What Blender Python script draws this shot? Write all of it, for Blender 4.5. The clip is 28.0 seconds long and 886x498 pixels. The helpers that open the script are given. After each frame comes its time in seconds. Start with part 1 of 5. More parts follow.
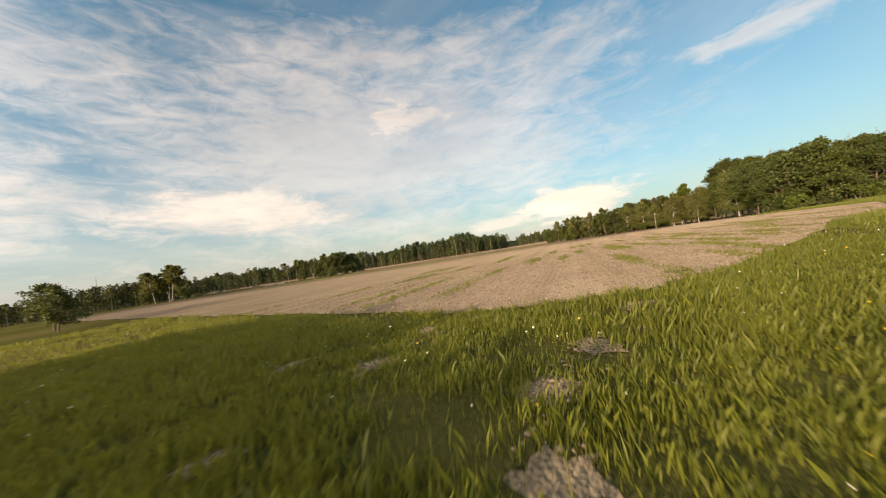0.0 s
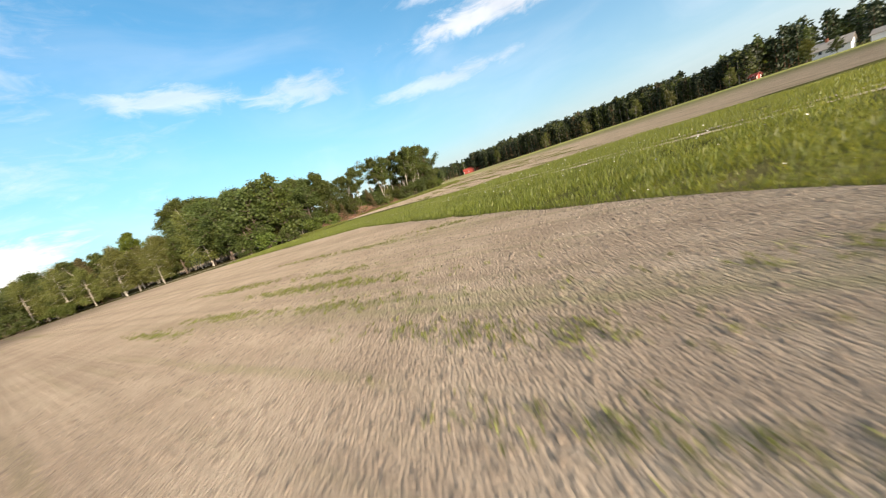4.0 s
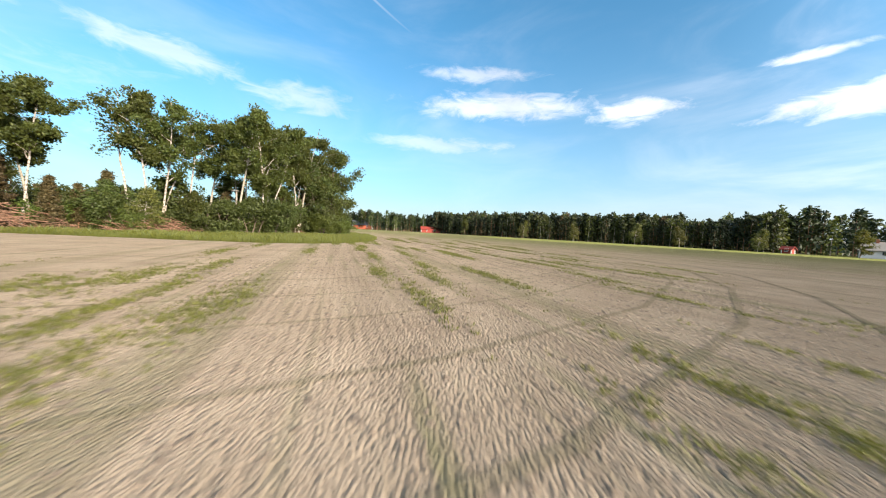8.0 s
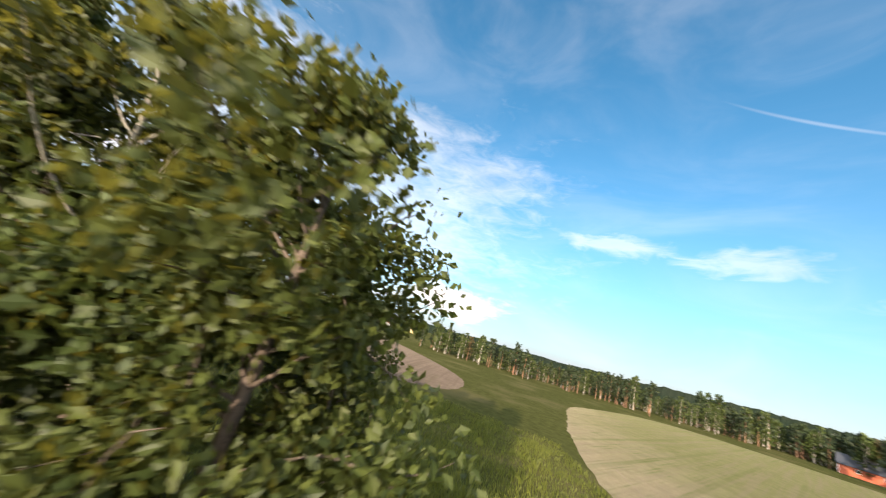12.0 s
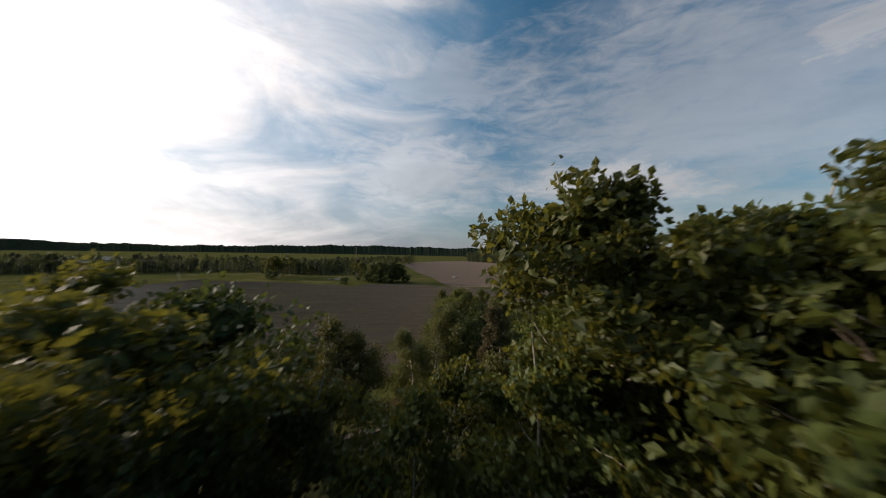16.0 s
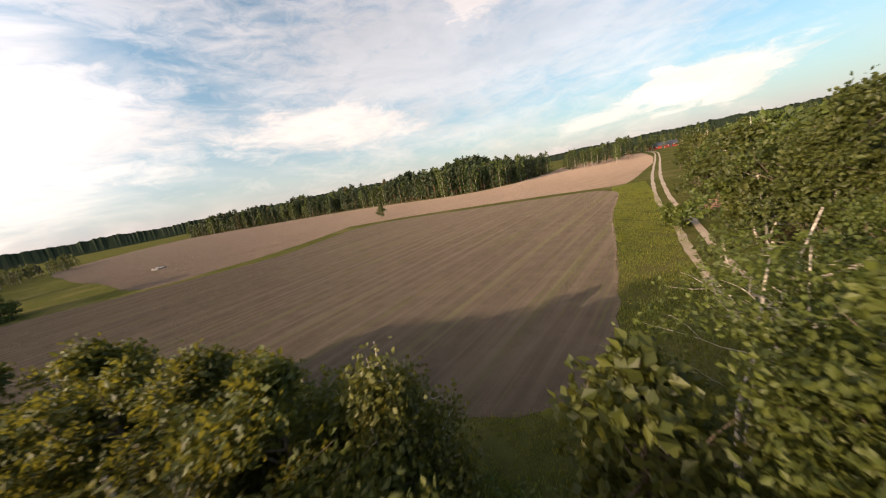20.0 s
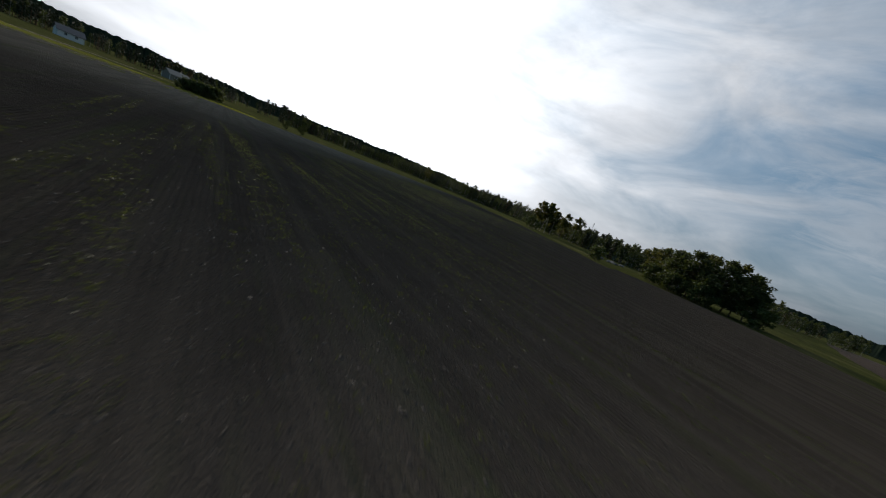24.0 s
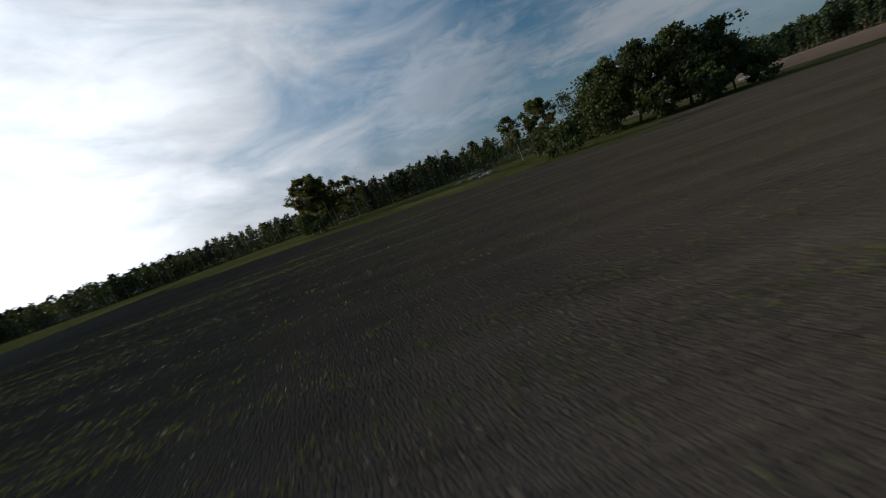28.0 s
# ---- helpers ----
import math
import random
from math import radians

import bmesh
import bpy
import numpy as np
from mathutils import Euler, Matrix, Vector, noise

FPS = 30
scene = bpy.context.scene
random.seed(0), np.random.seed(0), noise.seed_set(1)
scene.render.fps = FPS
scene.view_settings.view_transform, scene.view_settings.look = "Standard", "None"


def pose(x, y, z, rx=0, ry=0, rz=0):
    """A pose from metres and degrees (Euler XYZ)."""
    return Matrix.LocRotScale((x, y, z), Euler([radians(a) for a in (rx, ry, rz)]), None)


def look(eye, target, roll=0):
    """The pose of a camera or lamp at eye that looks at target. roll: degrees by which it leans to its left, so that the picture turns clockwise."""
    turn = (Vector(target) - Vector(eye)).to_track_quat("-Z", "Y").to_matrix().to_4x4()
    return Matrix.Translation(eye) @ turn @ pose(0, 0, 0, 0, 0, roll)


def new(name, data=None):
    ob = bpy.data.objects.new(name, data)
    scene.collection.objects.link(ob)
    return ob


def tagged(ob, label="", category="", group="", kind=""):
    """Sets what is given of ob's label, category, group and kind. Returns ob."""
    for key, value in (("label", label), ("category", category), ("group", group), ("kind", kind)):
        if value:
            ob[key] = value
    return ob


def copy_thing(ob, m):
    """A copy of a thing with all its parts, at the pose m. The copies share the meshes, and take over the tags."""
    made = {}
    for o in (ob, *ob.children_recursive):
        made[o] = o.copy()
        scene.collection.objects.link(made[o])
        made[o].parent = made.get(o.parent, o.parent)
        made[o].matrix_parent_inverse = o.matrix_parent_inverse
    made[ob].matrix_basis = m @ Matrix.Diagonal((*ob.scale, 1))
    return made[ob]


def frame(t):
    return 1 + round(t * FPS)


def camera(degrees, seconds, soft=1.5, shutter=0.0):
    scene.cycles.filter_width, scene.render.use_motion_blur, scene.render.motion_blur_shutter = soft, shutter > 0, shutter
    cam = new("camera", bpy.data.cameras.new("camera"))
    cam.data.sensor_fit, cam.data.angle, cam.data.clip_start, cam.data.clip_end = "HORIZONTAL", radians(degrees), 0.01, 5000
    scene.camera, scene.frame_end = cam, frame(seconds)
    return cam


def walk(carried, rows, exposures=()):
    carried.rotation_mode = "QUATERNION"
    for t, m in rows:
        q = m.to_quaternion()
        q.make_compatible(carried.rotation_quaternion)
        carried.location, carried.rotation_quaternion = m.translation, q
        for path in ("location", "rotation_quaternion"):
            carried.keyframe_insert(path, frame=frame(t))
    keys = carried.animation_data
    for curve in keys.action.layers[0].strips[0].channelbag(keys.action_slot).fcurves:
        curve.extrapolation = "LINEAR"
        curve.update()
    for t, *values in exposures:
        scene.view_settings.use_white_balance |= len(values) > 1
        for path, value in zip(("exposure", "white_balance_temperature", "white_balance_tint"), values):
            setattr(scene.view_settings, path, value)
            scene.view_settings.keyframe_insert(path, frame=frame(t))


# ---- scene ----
# a low evening flight over two bare fields and round a copse, one flat plan in metres (x east, y north at the start)
cam = camera(109, 28.0, soft=1.1, shutter=0.2)
PATH = [
    (0, (2.37, -0.11, 1.12), (2.17, 9.88, 1.35), -8.6),
    (0.5, (2.86, 2.34, 1.12), (3.54, 12.31, 1.08), -8.2),
    (1, (3.47, 5.04, 1.22), (5.13, 14.89, 0.95), -9.2),
    (1.5, (4.54, 8.27, 1.19), (7.55, 17.79, 0.66), -11.3),
    (2, (4.75, 11.16, 1.15), (9.62, 19.85, 0.24), -15.3),
    (2.5, (6.19, 13.75, 1.18), (12.91, 21.03, -0.20), -19.4),
    (3, (10.08, 17.23, 1.43), (18.31, 22.59, -0.41), -22.1),
    (3.5, (14.74, 19.83, 1.50), (23.82, 23.46, -0.62), -21.1),
    (4, (20.66, 21.58, 1.75), (30.22, 23.67, -0.29), -18.5),
    (4.5, (27.14, 23.38, 1.80), (36.97, 23.97, 0.10), -17.4),
    (6.5, (55.44, 24.44, 1.85), (65.37, 23.47, 1.05), -6.9),
    (7, (60.76, 22.97, 1.65), (70.73, 22.47, 1.05), -2.7),
    (7.5, (66.39, 21.94, 1.54), (76.37, 21.86, 0.93), 0.5),
    (8, (72.12, 21.35, 1.48), (82.10, 21.62, 0.92), 3.0),
    (8.5, (78.34, 21.44, 1.55), (88.31, 21.96, 1.07), 5.4),
    (9, (84.26, 21.41, 1.79), (94.21, 22.31, 1.44), 7.0),
    (9.5, (90.48, 21.48, 2.18), (100.33, 23.22, 2.21), 6.7),
    (10, (97.20, 22.60, 2.47), (106.75, 25.46, 3.22), 6.5),
    (10.5, (105.02, 24.97, 3.39), (113.91, 29.22, 5.06), 6.6),
    (11, (110.55, 26.86, 4.85), (118.21, 32.75, 7.42), 8.5),
    (11.5, (115.19, 29.24, 6.27), (120.86, 36.77, 9.59), 11.1),
    (12, (121.80, 32.60, 7.90), (124.80, 41.82, 10.40), 16.0),
    (12.5, (128.20, 39.60, 9.80), (127.80, 49.53, 10.93), 22.1),
    (13, (122.60, 49.00, 11.80), (119.00, 58.32, 11.50), 26.0),
    (13.5, (111.49, 53.88, 13.25), (105.23, 61.50, 11.59), 27.4),
    (14, (109.09, 60.72, 13.71), (101.38, 66.87, 12.04), 21.8),
    (14.5, (105.90, 66.86, 13.80), (97.07, 71.29, 12.27), 16.2),
    (15, (102.22, 71.15, 14.18), (92.71, 73.84, 12.66), 10.8),
    (15.5, (95.60, 76.00, 14.20), (86.34, 79.70, 13.42), 7.2),
    (16, (87.60, 80.40, 13.80), (78.98, 85.47, 13.88), 1.2),
    (16.5, (80.33, 83.91, 13.22), (72.43, 90.04, 13.03), -8.3),
    (17, (76.00, 85.82, 12.99), (68.76, 92.70, 12.57), -12.9),
    (17.5, (72.22, 87.94, 12.67), (65.56, 95.36, 11.97), -14.7),
    (18, (68.88, 90.62, 12.28), (62.97, 98.61, 11.29), -15.6),
    (18.5, (65.90, 93.75, 11.80), (60.98, 102.37, 10.55), -16.7),
    (19, (63.24, 97.50, 11.51), (59.21, 106.54, 10.08), -17.5),
    (19.5, (61.17, 101.65, 11.11), (57.87, 110.92, 9.35), -16.1),
    (20, (60.01, 106.22, 10.32), (56.92, 115.48, 8.19), -11.1),
    (20.5, (58.32, 111.08, 9.23), (54.49, 120.04, 6.97), -3.2),
    (21, (55.76, 115.04, 8.45), (50.05, 122.91, 6.11), 5.4),
    (21.5, (54.37, 119.10, 6.95), (46.41, 124.64, 4.52), 12.9),
    (22, (51.86, 122.41, 5.52), (42.55, 124.94, 2.86), 21.0),
    (22.5, (48.43, 124.31, 4.18), (38.75, 123.95, 1.70), 27.1),
    (23.5, (38.50, 121.60, 3.30), (29.54, 117.73, 1.13), 24.9),
    (24.5, (25.79, 111.82, 2.72), (17.68, 106.23, 1.01), 18.5),
    (25, (21.43, 106.88, 2.24), (12.81, 102.05, 0.71), 7.0),
    (25.5, (17.17, 101.94, 1.89), (7.90, 98.48, 0.41), -2.8),
    (26, (12.77, 97.98, 1.86), (3.10, 96.13, 0.11), -10.6),
    (26.5, (6.76, 94.64, 1.98), (-3.01, 93.95, -0.03), -14.9),
    (27, (0.06, 91.85, 2.09), (-9.69, 92.01, -0.12), -16.7),
    (27.5, (-7.16, 89.55, 2.10), (-16.83, 90.75, -0.11), -18.4),
    (28, (-14.72, 88.21, 1.96), (-24.07, 91.05, -0.14), -19.8),
]
EXPOSURES = [(0.0, 0.6, 8900, 20), (1.0, 1.05, 8500, 22), (2.0, 0.95, 7600, 17), (3.0, 0.88, 6950, 15), (4.0, 0.95, 7000, 15), (7.0, 1.05, 6900, 15), (9.0, 1.05, 6250, 12), (11.0, 1.25, 6500, 15), (13.5, 0.62, 7100, 16), (15.0, 0.0, 6900, 16), (16.0, -0.4, 6700, 14),
             (17.0, -0.15, 6700, 15), (18.0, 0.2, 7500, 19), (19.0, 0.6, 8000, 22), (20.0, 0.75, 8200, 23), (21.0, 0.65, 7900, 21), (22.0, 0.4, 7500, 17), (22.5, -0.1, 6850, 14), (24.5, -1.3, 5900, 8), (26.0, -1.6, 5850, 8), (28.0, -1.15, 5850, 8)]
walk(cam, [(t, look(eye, target, roll)) for t, eye, target, roll in PATH], EXPOSURES)

# ---- light ----
SUN_AZ, SUN_EL = 138.0, 15.0      # degrees to the left of +y, and above the ground
world = bpy.data.worlds.new("evening_sky")
scene.world = world
world.use_nodes = True


class Nodes:
    """A short way to write a node tree."""

    def __init__(self, tree):
        self.tree = tree
        tree.nodes.clear()

    def add(self, kind, inputs=None, **settings):
        node = self.tree.nodes.new(kind)
        if "operation" in settings:
            node.operation = settings["operation"]
        if "use_clamp" in settings:
            node.use_clamp = settings["use_clamp"]
        if "interpolation_type" in settings:
            node.interpolation_type = settings["interpolation_type"]
        if "feature" in settings:
            node.feature = settings["feature"]
        if "bands_direction" in settings:
            node.wave_type, node.bands_direction = "BANDS", settings["bands_direction"]
        for key, value in (inputs or {}).items():
            if isinstance(value, bpy.types.NodeSocket):
                self.tree.links.new(value, node.inputs[key])
            else:
                node.inputs[key].default_value = value
        return node

    def math(self, op, a, b=0.0, clamp=False):
        return self.add("ShaderNodeMath", {0: a, 1: b}, operation=op, use_clamp=clamp).outputs[0]

    def noise(self, vector, scale, detail=4.0, rough=0.55, distort=0.0):
        return self.add("ShaderNodeTexNoise", {"Vector": vector, "Scale": scale, "Detail": detail, "Roughness": rough, "Distortion": distort}).outputs[0]

    def ramp(self, value, lo, hi):
        return self.add("ShaderNodeMapRange", {0: value, 1: lo, 2: hi, 3: 0.0, 4: 1.0}, interpolation_type="SMOOTHSTEP").outputs[0]

    def mix(self, fac, a, b):
        node = self.tree.nodes.new("ShaderNodeMix")
        node.data_type = "RGBA"
        for sock, value in zip((node.inputs[0], node.inputs[6], node.inputs[7]), (fac, a, b)):
            if isinstance(value, bpy.types.NodeSocket):
                self.tree.links.new(value, sock)
            else:
                sock.default_value = value
        return node.outputs[2]

    def mapped(self, vector, scale=(1, 1, 1), turn=(0, 0, 0)):
        return self.add("ShaderNodeMapping", {"Vector": vector, "Scale": scale, "Rotation": turn}).outputs[0]


CLOUDS = [  # bearing to the left of +y and height in degrees, half width, half height, density
    (-97, 21.0, 17, 2.2, 0.55), (-119.7, 19.3, 7, 1.6, 0.6), (-94, 25.8, 10, 1.2, 0.42), (-141, 16.6, 10, 2.2, 0.6), (-136, 21.9, 4, 0.6, 0.5), (-47, 21.0, 9, 1.8, 0.4), (-64, 19.6, 8, 2.2, 0.35),
    (-86, 15.0, 12, 1.5, 0.35), (-22, 6.0, 9, 2.6, 1.0), (-10, 4.5, 8, 1.4, 0.5), (33, 11.0, 21, 4.5, 0.7), (5, 24.0, 11, 5.0, 0.6), (66, 14.0, 22, 8.0, 0.5), (10, 20.0, 46, 20.0, 0.4), (62, 28.0, 14, 6.0, 0.3)]


def build_sky():
    n = Nodes(world.node_tree)
    sky = n.add("ShaderNodeTexSky")
    sky.sky_type, sky.sun_disc = "NISHITA", False
    sky.sun_elevation, sky.sun_rotation = radians(SUN_EL), radians(-SUN_AZ)
    sky.air_density, sky.dust_density, sky.ozone_density = 1.0, 0.7, 2.5
    way = n.add("ShaderNodeTexCoord").outputs["Generated"]
    xyz = n.add("ShaderNodeSeparateXYZ", {0: way})
    up = n.math("MAXIMUM", xyz.outputs[2], 0.0)
    bearing = n.math("MULTIPLY", n.math("ARCTAN2", n.math("MULTIPLY", xyz.outputs[0], -1.0), xyz.outputs[1]), 57.2958)
    rise = n.math("MULTIPLY", n.math("ARCSINE", xyz.outputs[2]), 57.2958)
    sun_way = (-math.sin(radians(SUN_AZ)) * math.cos(radians(SUN_EL)), math.cos(radians(SUN_AZ)) * math.cos(radians(SUN_EL)), math.sin(radians(SUN_EL)))
    near = n.add("ShaderNodeVectorMath", {0: way, 1: sun_way}, operation="DOT_PRODUCT").outputs["Value"]
    # wisps: noise drawn out along the dome
    dome = n.mapped(way, (1.0, 1.0, 3.0), (0, 0, radians(-40)))
    fluff = n.noise(dome, 3.2, 7.0, 0.58, 0.4)
    ragged = n.noise(dome, 11.0, 8.0, 0.65, 0.6)
    wisps = n.noise(dome, 2.3, 7.0, 0.56, 0.9)
    veil = n.math("MULTIPLY", n.ramp(wisps, 0.36, 0.8), n.math("ADD", n.math("MULTIPLY", n.ramp(near, -0.25, 0.8), 0.6), 0.12), True)
    cover = veil
    for az, el, wide, tall, dense in CLOUDS:
        dx = n.math("DIVIDE", n.math("SUBTRACT", bearing, float(az)), float(wide))
        dy = n.math("DIVIDE", n.math("SUBTRACT", rise, float(el)), float(tall))
        d = n.math("SQRT", n.math("ADD", n.math("MULTIPLY", dx, dx), n.math("MULTIPLY", dy, dy)))
        d = n.math("ADD", d, n.math("MULTIPLY", n.math("SUBTRACT", n.math("ADD", n.math("MULTIPLY", fluff, 0.55), n.math("MULTIPLY", ragged, 0.6)), 0.575), 3.6 if wide < 20 else 2.4))
        cover = n.math("MAXIMUM", cover, n.math("MULTIPLY", n.ramp(n.math("SUBTRACT", 1.25, d), 0.0, 1.0), dense))
    # a thin old contrail, slanting down to the east
    dx = n.math("DIVIDE", n.math("ADD", bearing, 71.0), 12.0)
    dy = n.math("DIVIDE", n.math("SUBTRACT", n.math("SUBTRACT", rise, 35.5), n.math("MULTIPLY", n.math("ADD", bearing, 71.0), 0.478)), 0.28)
    d = n.math("SQRT", n.math("ADD", n.math("MULTIPLY", dx, dx), n.math("MULTIPLY", dy, dy)))
    cover = n.math("MAXIMUM", cover, n.math("MULTIPLY", n.ramp(n.math("SUBTRACT", 1.1, d), 0.0, 0.9), 0.16))
    cover = n.math("MAXIMUM", cover, n.math("MULTIPLY", n.math("MULTIPLY", n.ramp(n.math("ADD", near, n.math("MULTIPLY", n.math("SUBTRACT", wisps, 0.5), 1.3)), 0.1, 1.0), n.math("ADD", 0.72, n.math("MULTIPLY", wisps, 0.42))), 0.96))
    glow = n.math("POWER", n.math("MAXIMUM", near, 0.0), 2.6)
    halo = n.math("POWER", n.math("MAXIMUM", near, 0.0), 13.0)
    bright = n.math("ADD", n.math("ADD", n.math("ADD", 7.2, n.math("MULTIPLY", n.ramp(near, -0.35, 0.55), 3.0)), n.math("MULTIPLY", glow, 13.0)), n.math("MULTIPLY", halo, 22.0))
    shade = n.math("SUBTRACT", 1.14, n.math("MULTIPLY", n.ramp(n.noise(dome, 3.6, 6.0, 0.58, 0.5), 0.28, 0.78), 0.34))
    cloud = n.add("ShaderNodeVectorMath", {0: (1.0, 0.965, 0.94), "Scale": n.math("MULTIPLY", bright, shade)}, operation="SCALE").outputs[0]
    blue = n.add("ShaderNodeVectorMath", {0: sky.outputs[0], 1: (0.34, 1.2, 1.34)}, operation="MULTIPLY").outputs[0]
    pale = n.math("MULTIPLY", n.ramp(near, 0.0, 0.75), 0.6)
    blue = n.mix(pale, blue, (3.1, 6.3, 9.6, 1))
    haze = n.math("MULTIPLY", n.math("POWER", 2.718, n.math("MULTIPLY", up, -4.6)), 0.93)
    blue = n.mix(haze, blue, (3.7, 3.75, 4.2, 1))
    colour = n.mix(cover, blue, cloud)
    out = n.add("ShaderNodeBackground", {"Color": colour, "Strength": 0.102})
    n.add("ShaderNodeOutputWorld", {"Surface": out.outputs[0]})


build_sky()
sun = new("sun", bpy.data.lights.new("sun", "SUN"))
sun.data.energy, sun.data.angle, sun.data.color = 5.0, radians(0.6), (1.0, 0.86, 0.68)
sun_from = Vector((-math.sin(radians(SUN_AZ)) * math.cos(radians(SUN_EL)), math.cos(radians(SUN_AZ)) * math.cos(radians(SUN_EL)), math.sin(radians(SUN_EL))))
sun.matrix_world = look(sun_from * 100, (0, 0, 0))


# ---- materials ----
def material(name):
    m = bpy.data.materials.new(name)
    m.use_nodes = True
    return m, Nodes(m.node_tree)


def finish(n, colour, rough=0.9, bump=None, strength=0.4, distance=0.05, spec=0.3):
    ins = {"Base Color": colour, "Roughness": rough, "Specular IOR Level": spec}
    if bump is not None:
        ins["Normal"] = n.add("ShaderNodeBump", {"Height": bump, "Strength": strength, "Distance": distance}).outputs[0]
    b = n.add("ShaderNodeBsdfPrincipled", ins)
    n.add("ShaderNodeOutputMaterial", {"Surface": b.outputs[0]})


def place(n):
    return n.add("ShaderNodeNewGeometry").outputs["Position"]


def soil(name, dry, damp, sprout, row_turn, green, clod=1.0, second=None):
    """Harrowed soil: pale crust, darker crumbs, faint drill rows and thin green sprouts."""
    m, n = material(name)
    p = place(n)
    broad, mid, fine = n.noise(p, 0.035, 4), n.noise(p, 0.5, 5, 0.65), n.noise(p, 16.0, 5, 0.7)
    rows = n.mapped(p, (1, 1, 1), (0, 0, radians(row_turn)))
    crumbs = n.add("ShaderNodeTexVoronoi", {"Vector": p, "Scale": 27.0 * clod, "Randomness": 1.0}, feature="F1").outputs[0]
    comb = n.add("ShaderNodeTexWave", {"Vector": rows, "Scale": 0.62, "Distortion": 1.2, "Detail": 2.0, "Detail Scale": 0.6}, bands_direction="X").outputs[1]
    wheel = n.add("ShaderNodeTexWave", {"Vector": rows, "Scale": 0.052, "Distortion": 0.9, "Detail": 1.0, "Detail Scale": 0.3}, bands_direction="X").outputs[1]
    base = n.mix(n.ramp(mid, 0.3, 0.7), dry, damp)
    # blend to a second tone pair: backlit darkening in the west, greener growth east
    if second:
        across, start, end, pale_2, deep_2 = second
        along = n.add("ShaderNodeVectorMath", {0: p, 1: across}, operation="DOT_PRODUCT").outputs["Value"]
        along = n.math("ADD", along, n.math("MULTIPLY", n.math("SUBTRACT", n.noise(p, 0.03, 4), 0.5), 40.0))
        base = n.mix(n.ramp(along, start, end), base, n.mix(n.ramp(mid, 0.3, 0.7), pale_2, deep_2))
    broad_rows = n.noise(n.mapped(rows, (1.0, 0.025, 1.0)), 1.1, 3, 0.6)
    base = n.mix(n.math("MULTIPLY", n.ramp(broad_rows, 0.42, 0.66), 0.4), base, tuple(c * 0.62 for c in damp[:3]) + (1,))
    base = n.mix(n.math("MULTIPLY", n.ramp(crumbs, 0.35, 0.8), 0.35), base, tuple(c * 0.45 for c in damp[:3]) + (1,))
    streak = n.noise(n.mapped(rows, (1.3, 0.12, 1.0)), 0.9, 4, 0.6)
    lines = n.math("MULTIPLY", n.ramp(comb, 0.35, 0.9), n.ramp(streak, 0.45, 0.72))
    lines = n.math("ADD", lines, n.math("MULTIPLY", n.ramp(wheel, 0.93, 1.0), 0.5), True)
    sparse = n.math("MULTIPLY", n.math("MULTIPLY", lines, n.ramp(broad, 0.32, 0.68)), green, True)
    colour = n.mix(sparse, base, sprout)
    drill = n.add("ShaderNodeTexWave", {"Vector": rows, "Scale": 1.9, "Distortion": 0.8, "Detail": 2.0, "Detail Scale": 0.5}, bands_direction="X").outputs[1]
    relief = n.math("ADD", n.math("MULTIPLY", crumbs, -0.75), n.math("ADD", n.math("MULTIPLY", fine, 0.5), n.math("MULTIPLY", n.math("MULTIPLY", drill, n.ramp(n.noise(p, 0.25, 3), 0.3, 0.65)), 0.35)))
    rough = n.add("ShaderNodeBump", {"Height": relief, "Strength": 1.0, "Distance": 0.11}).outputs[0]
    b = n.add("ShaderNodeBsdfDiffuse", {"Color": colour, "Roughness": 1.0, "Normal": rough})
    n.add("ShaderNodeOutputMaterial", {"Surface": b.outputs[0]})
    return m


# the north half's dark tones paint in how backlit soil looks against low sun
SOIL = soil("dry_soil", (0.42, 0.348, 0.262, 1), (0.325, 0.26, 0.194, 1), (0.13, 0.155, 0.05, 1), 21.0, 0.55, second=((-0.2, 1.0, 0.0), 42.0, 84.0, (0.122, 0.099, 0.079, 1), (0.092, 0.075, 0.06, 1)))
SOIL_EAST = soil("dry_soil_east", (0.43, 0.355, 0.262, 1), (0.335, 0.27, 0.197, 1), (0.104, 0.128, 0.044, 1), 70.0, 0.9, second=((0.86, -0.5, 0.0), 72.0, 128.0, (0.176, 0.18, 0.08, 1), (0.136, 0.148, 0.06, 1)))
SOIL_DARK = soil("dark_soil", (0.192, 0.152, 0.116, 1), (0.152, 0.12, 0.092, 1), (0.104, 0.12, 0.048, 1), 30.0, 0.4)
SOIL_TRACK = soil("rolled_soil", (0.32, 0.268, 0.19, 1), (0.25, 0.21, 0.145, 1), (0.12, 0.15, 0.05, 1), 70.0, 0.6)
SOIL_RED = soil("reddish_soil", (0.265, 0.2, 0.155, 1), (0.21, 0.155, 0.118, 1), (0.14, 0.14, 0.065, 1), 40.0, 0.15)


def turf(name, a, b, c, scale=1.0):
    m, n = material(name)
    p = place(n)
    broad, mid, fine = n.noise(p, 0.08 * scale, 4), n.noise(p, 0.9 * scale, 5, 0.7), n.noise(p, 14.0, 4, 0.7)
    colour = n.mix(n.ramp(mid, 0.3, 0.7), a, b)
    colour = n.mix(n.math("MULTIPLY", n.ramp(broad, 0.45, 0.7), 0.7), colour, c)
    colour = n.mix(n.math("MULTIPLY", n.ramp(fine, 0.5, 0.8), 0.4), colour, tuple(v * 0.35 for v in a[:3]) + (1,))
    finish(n, colour, 1.0, n.math("ADD", mid, fine), 0.8, 0.12, 0.0)
    return m


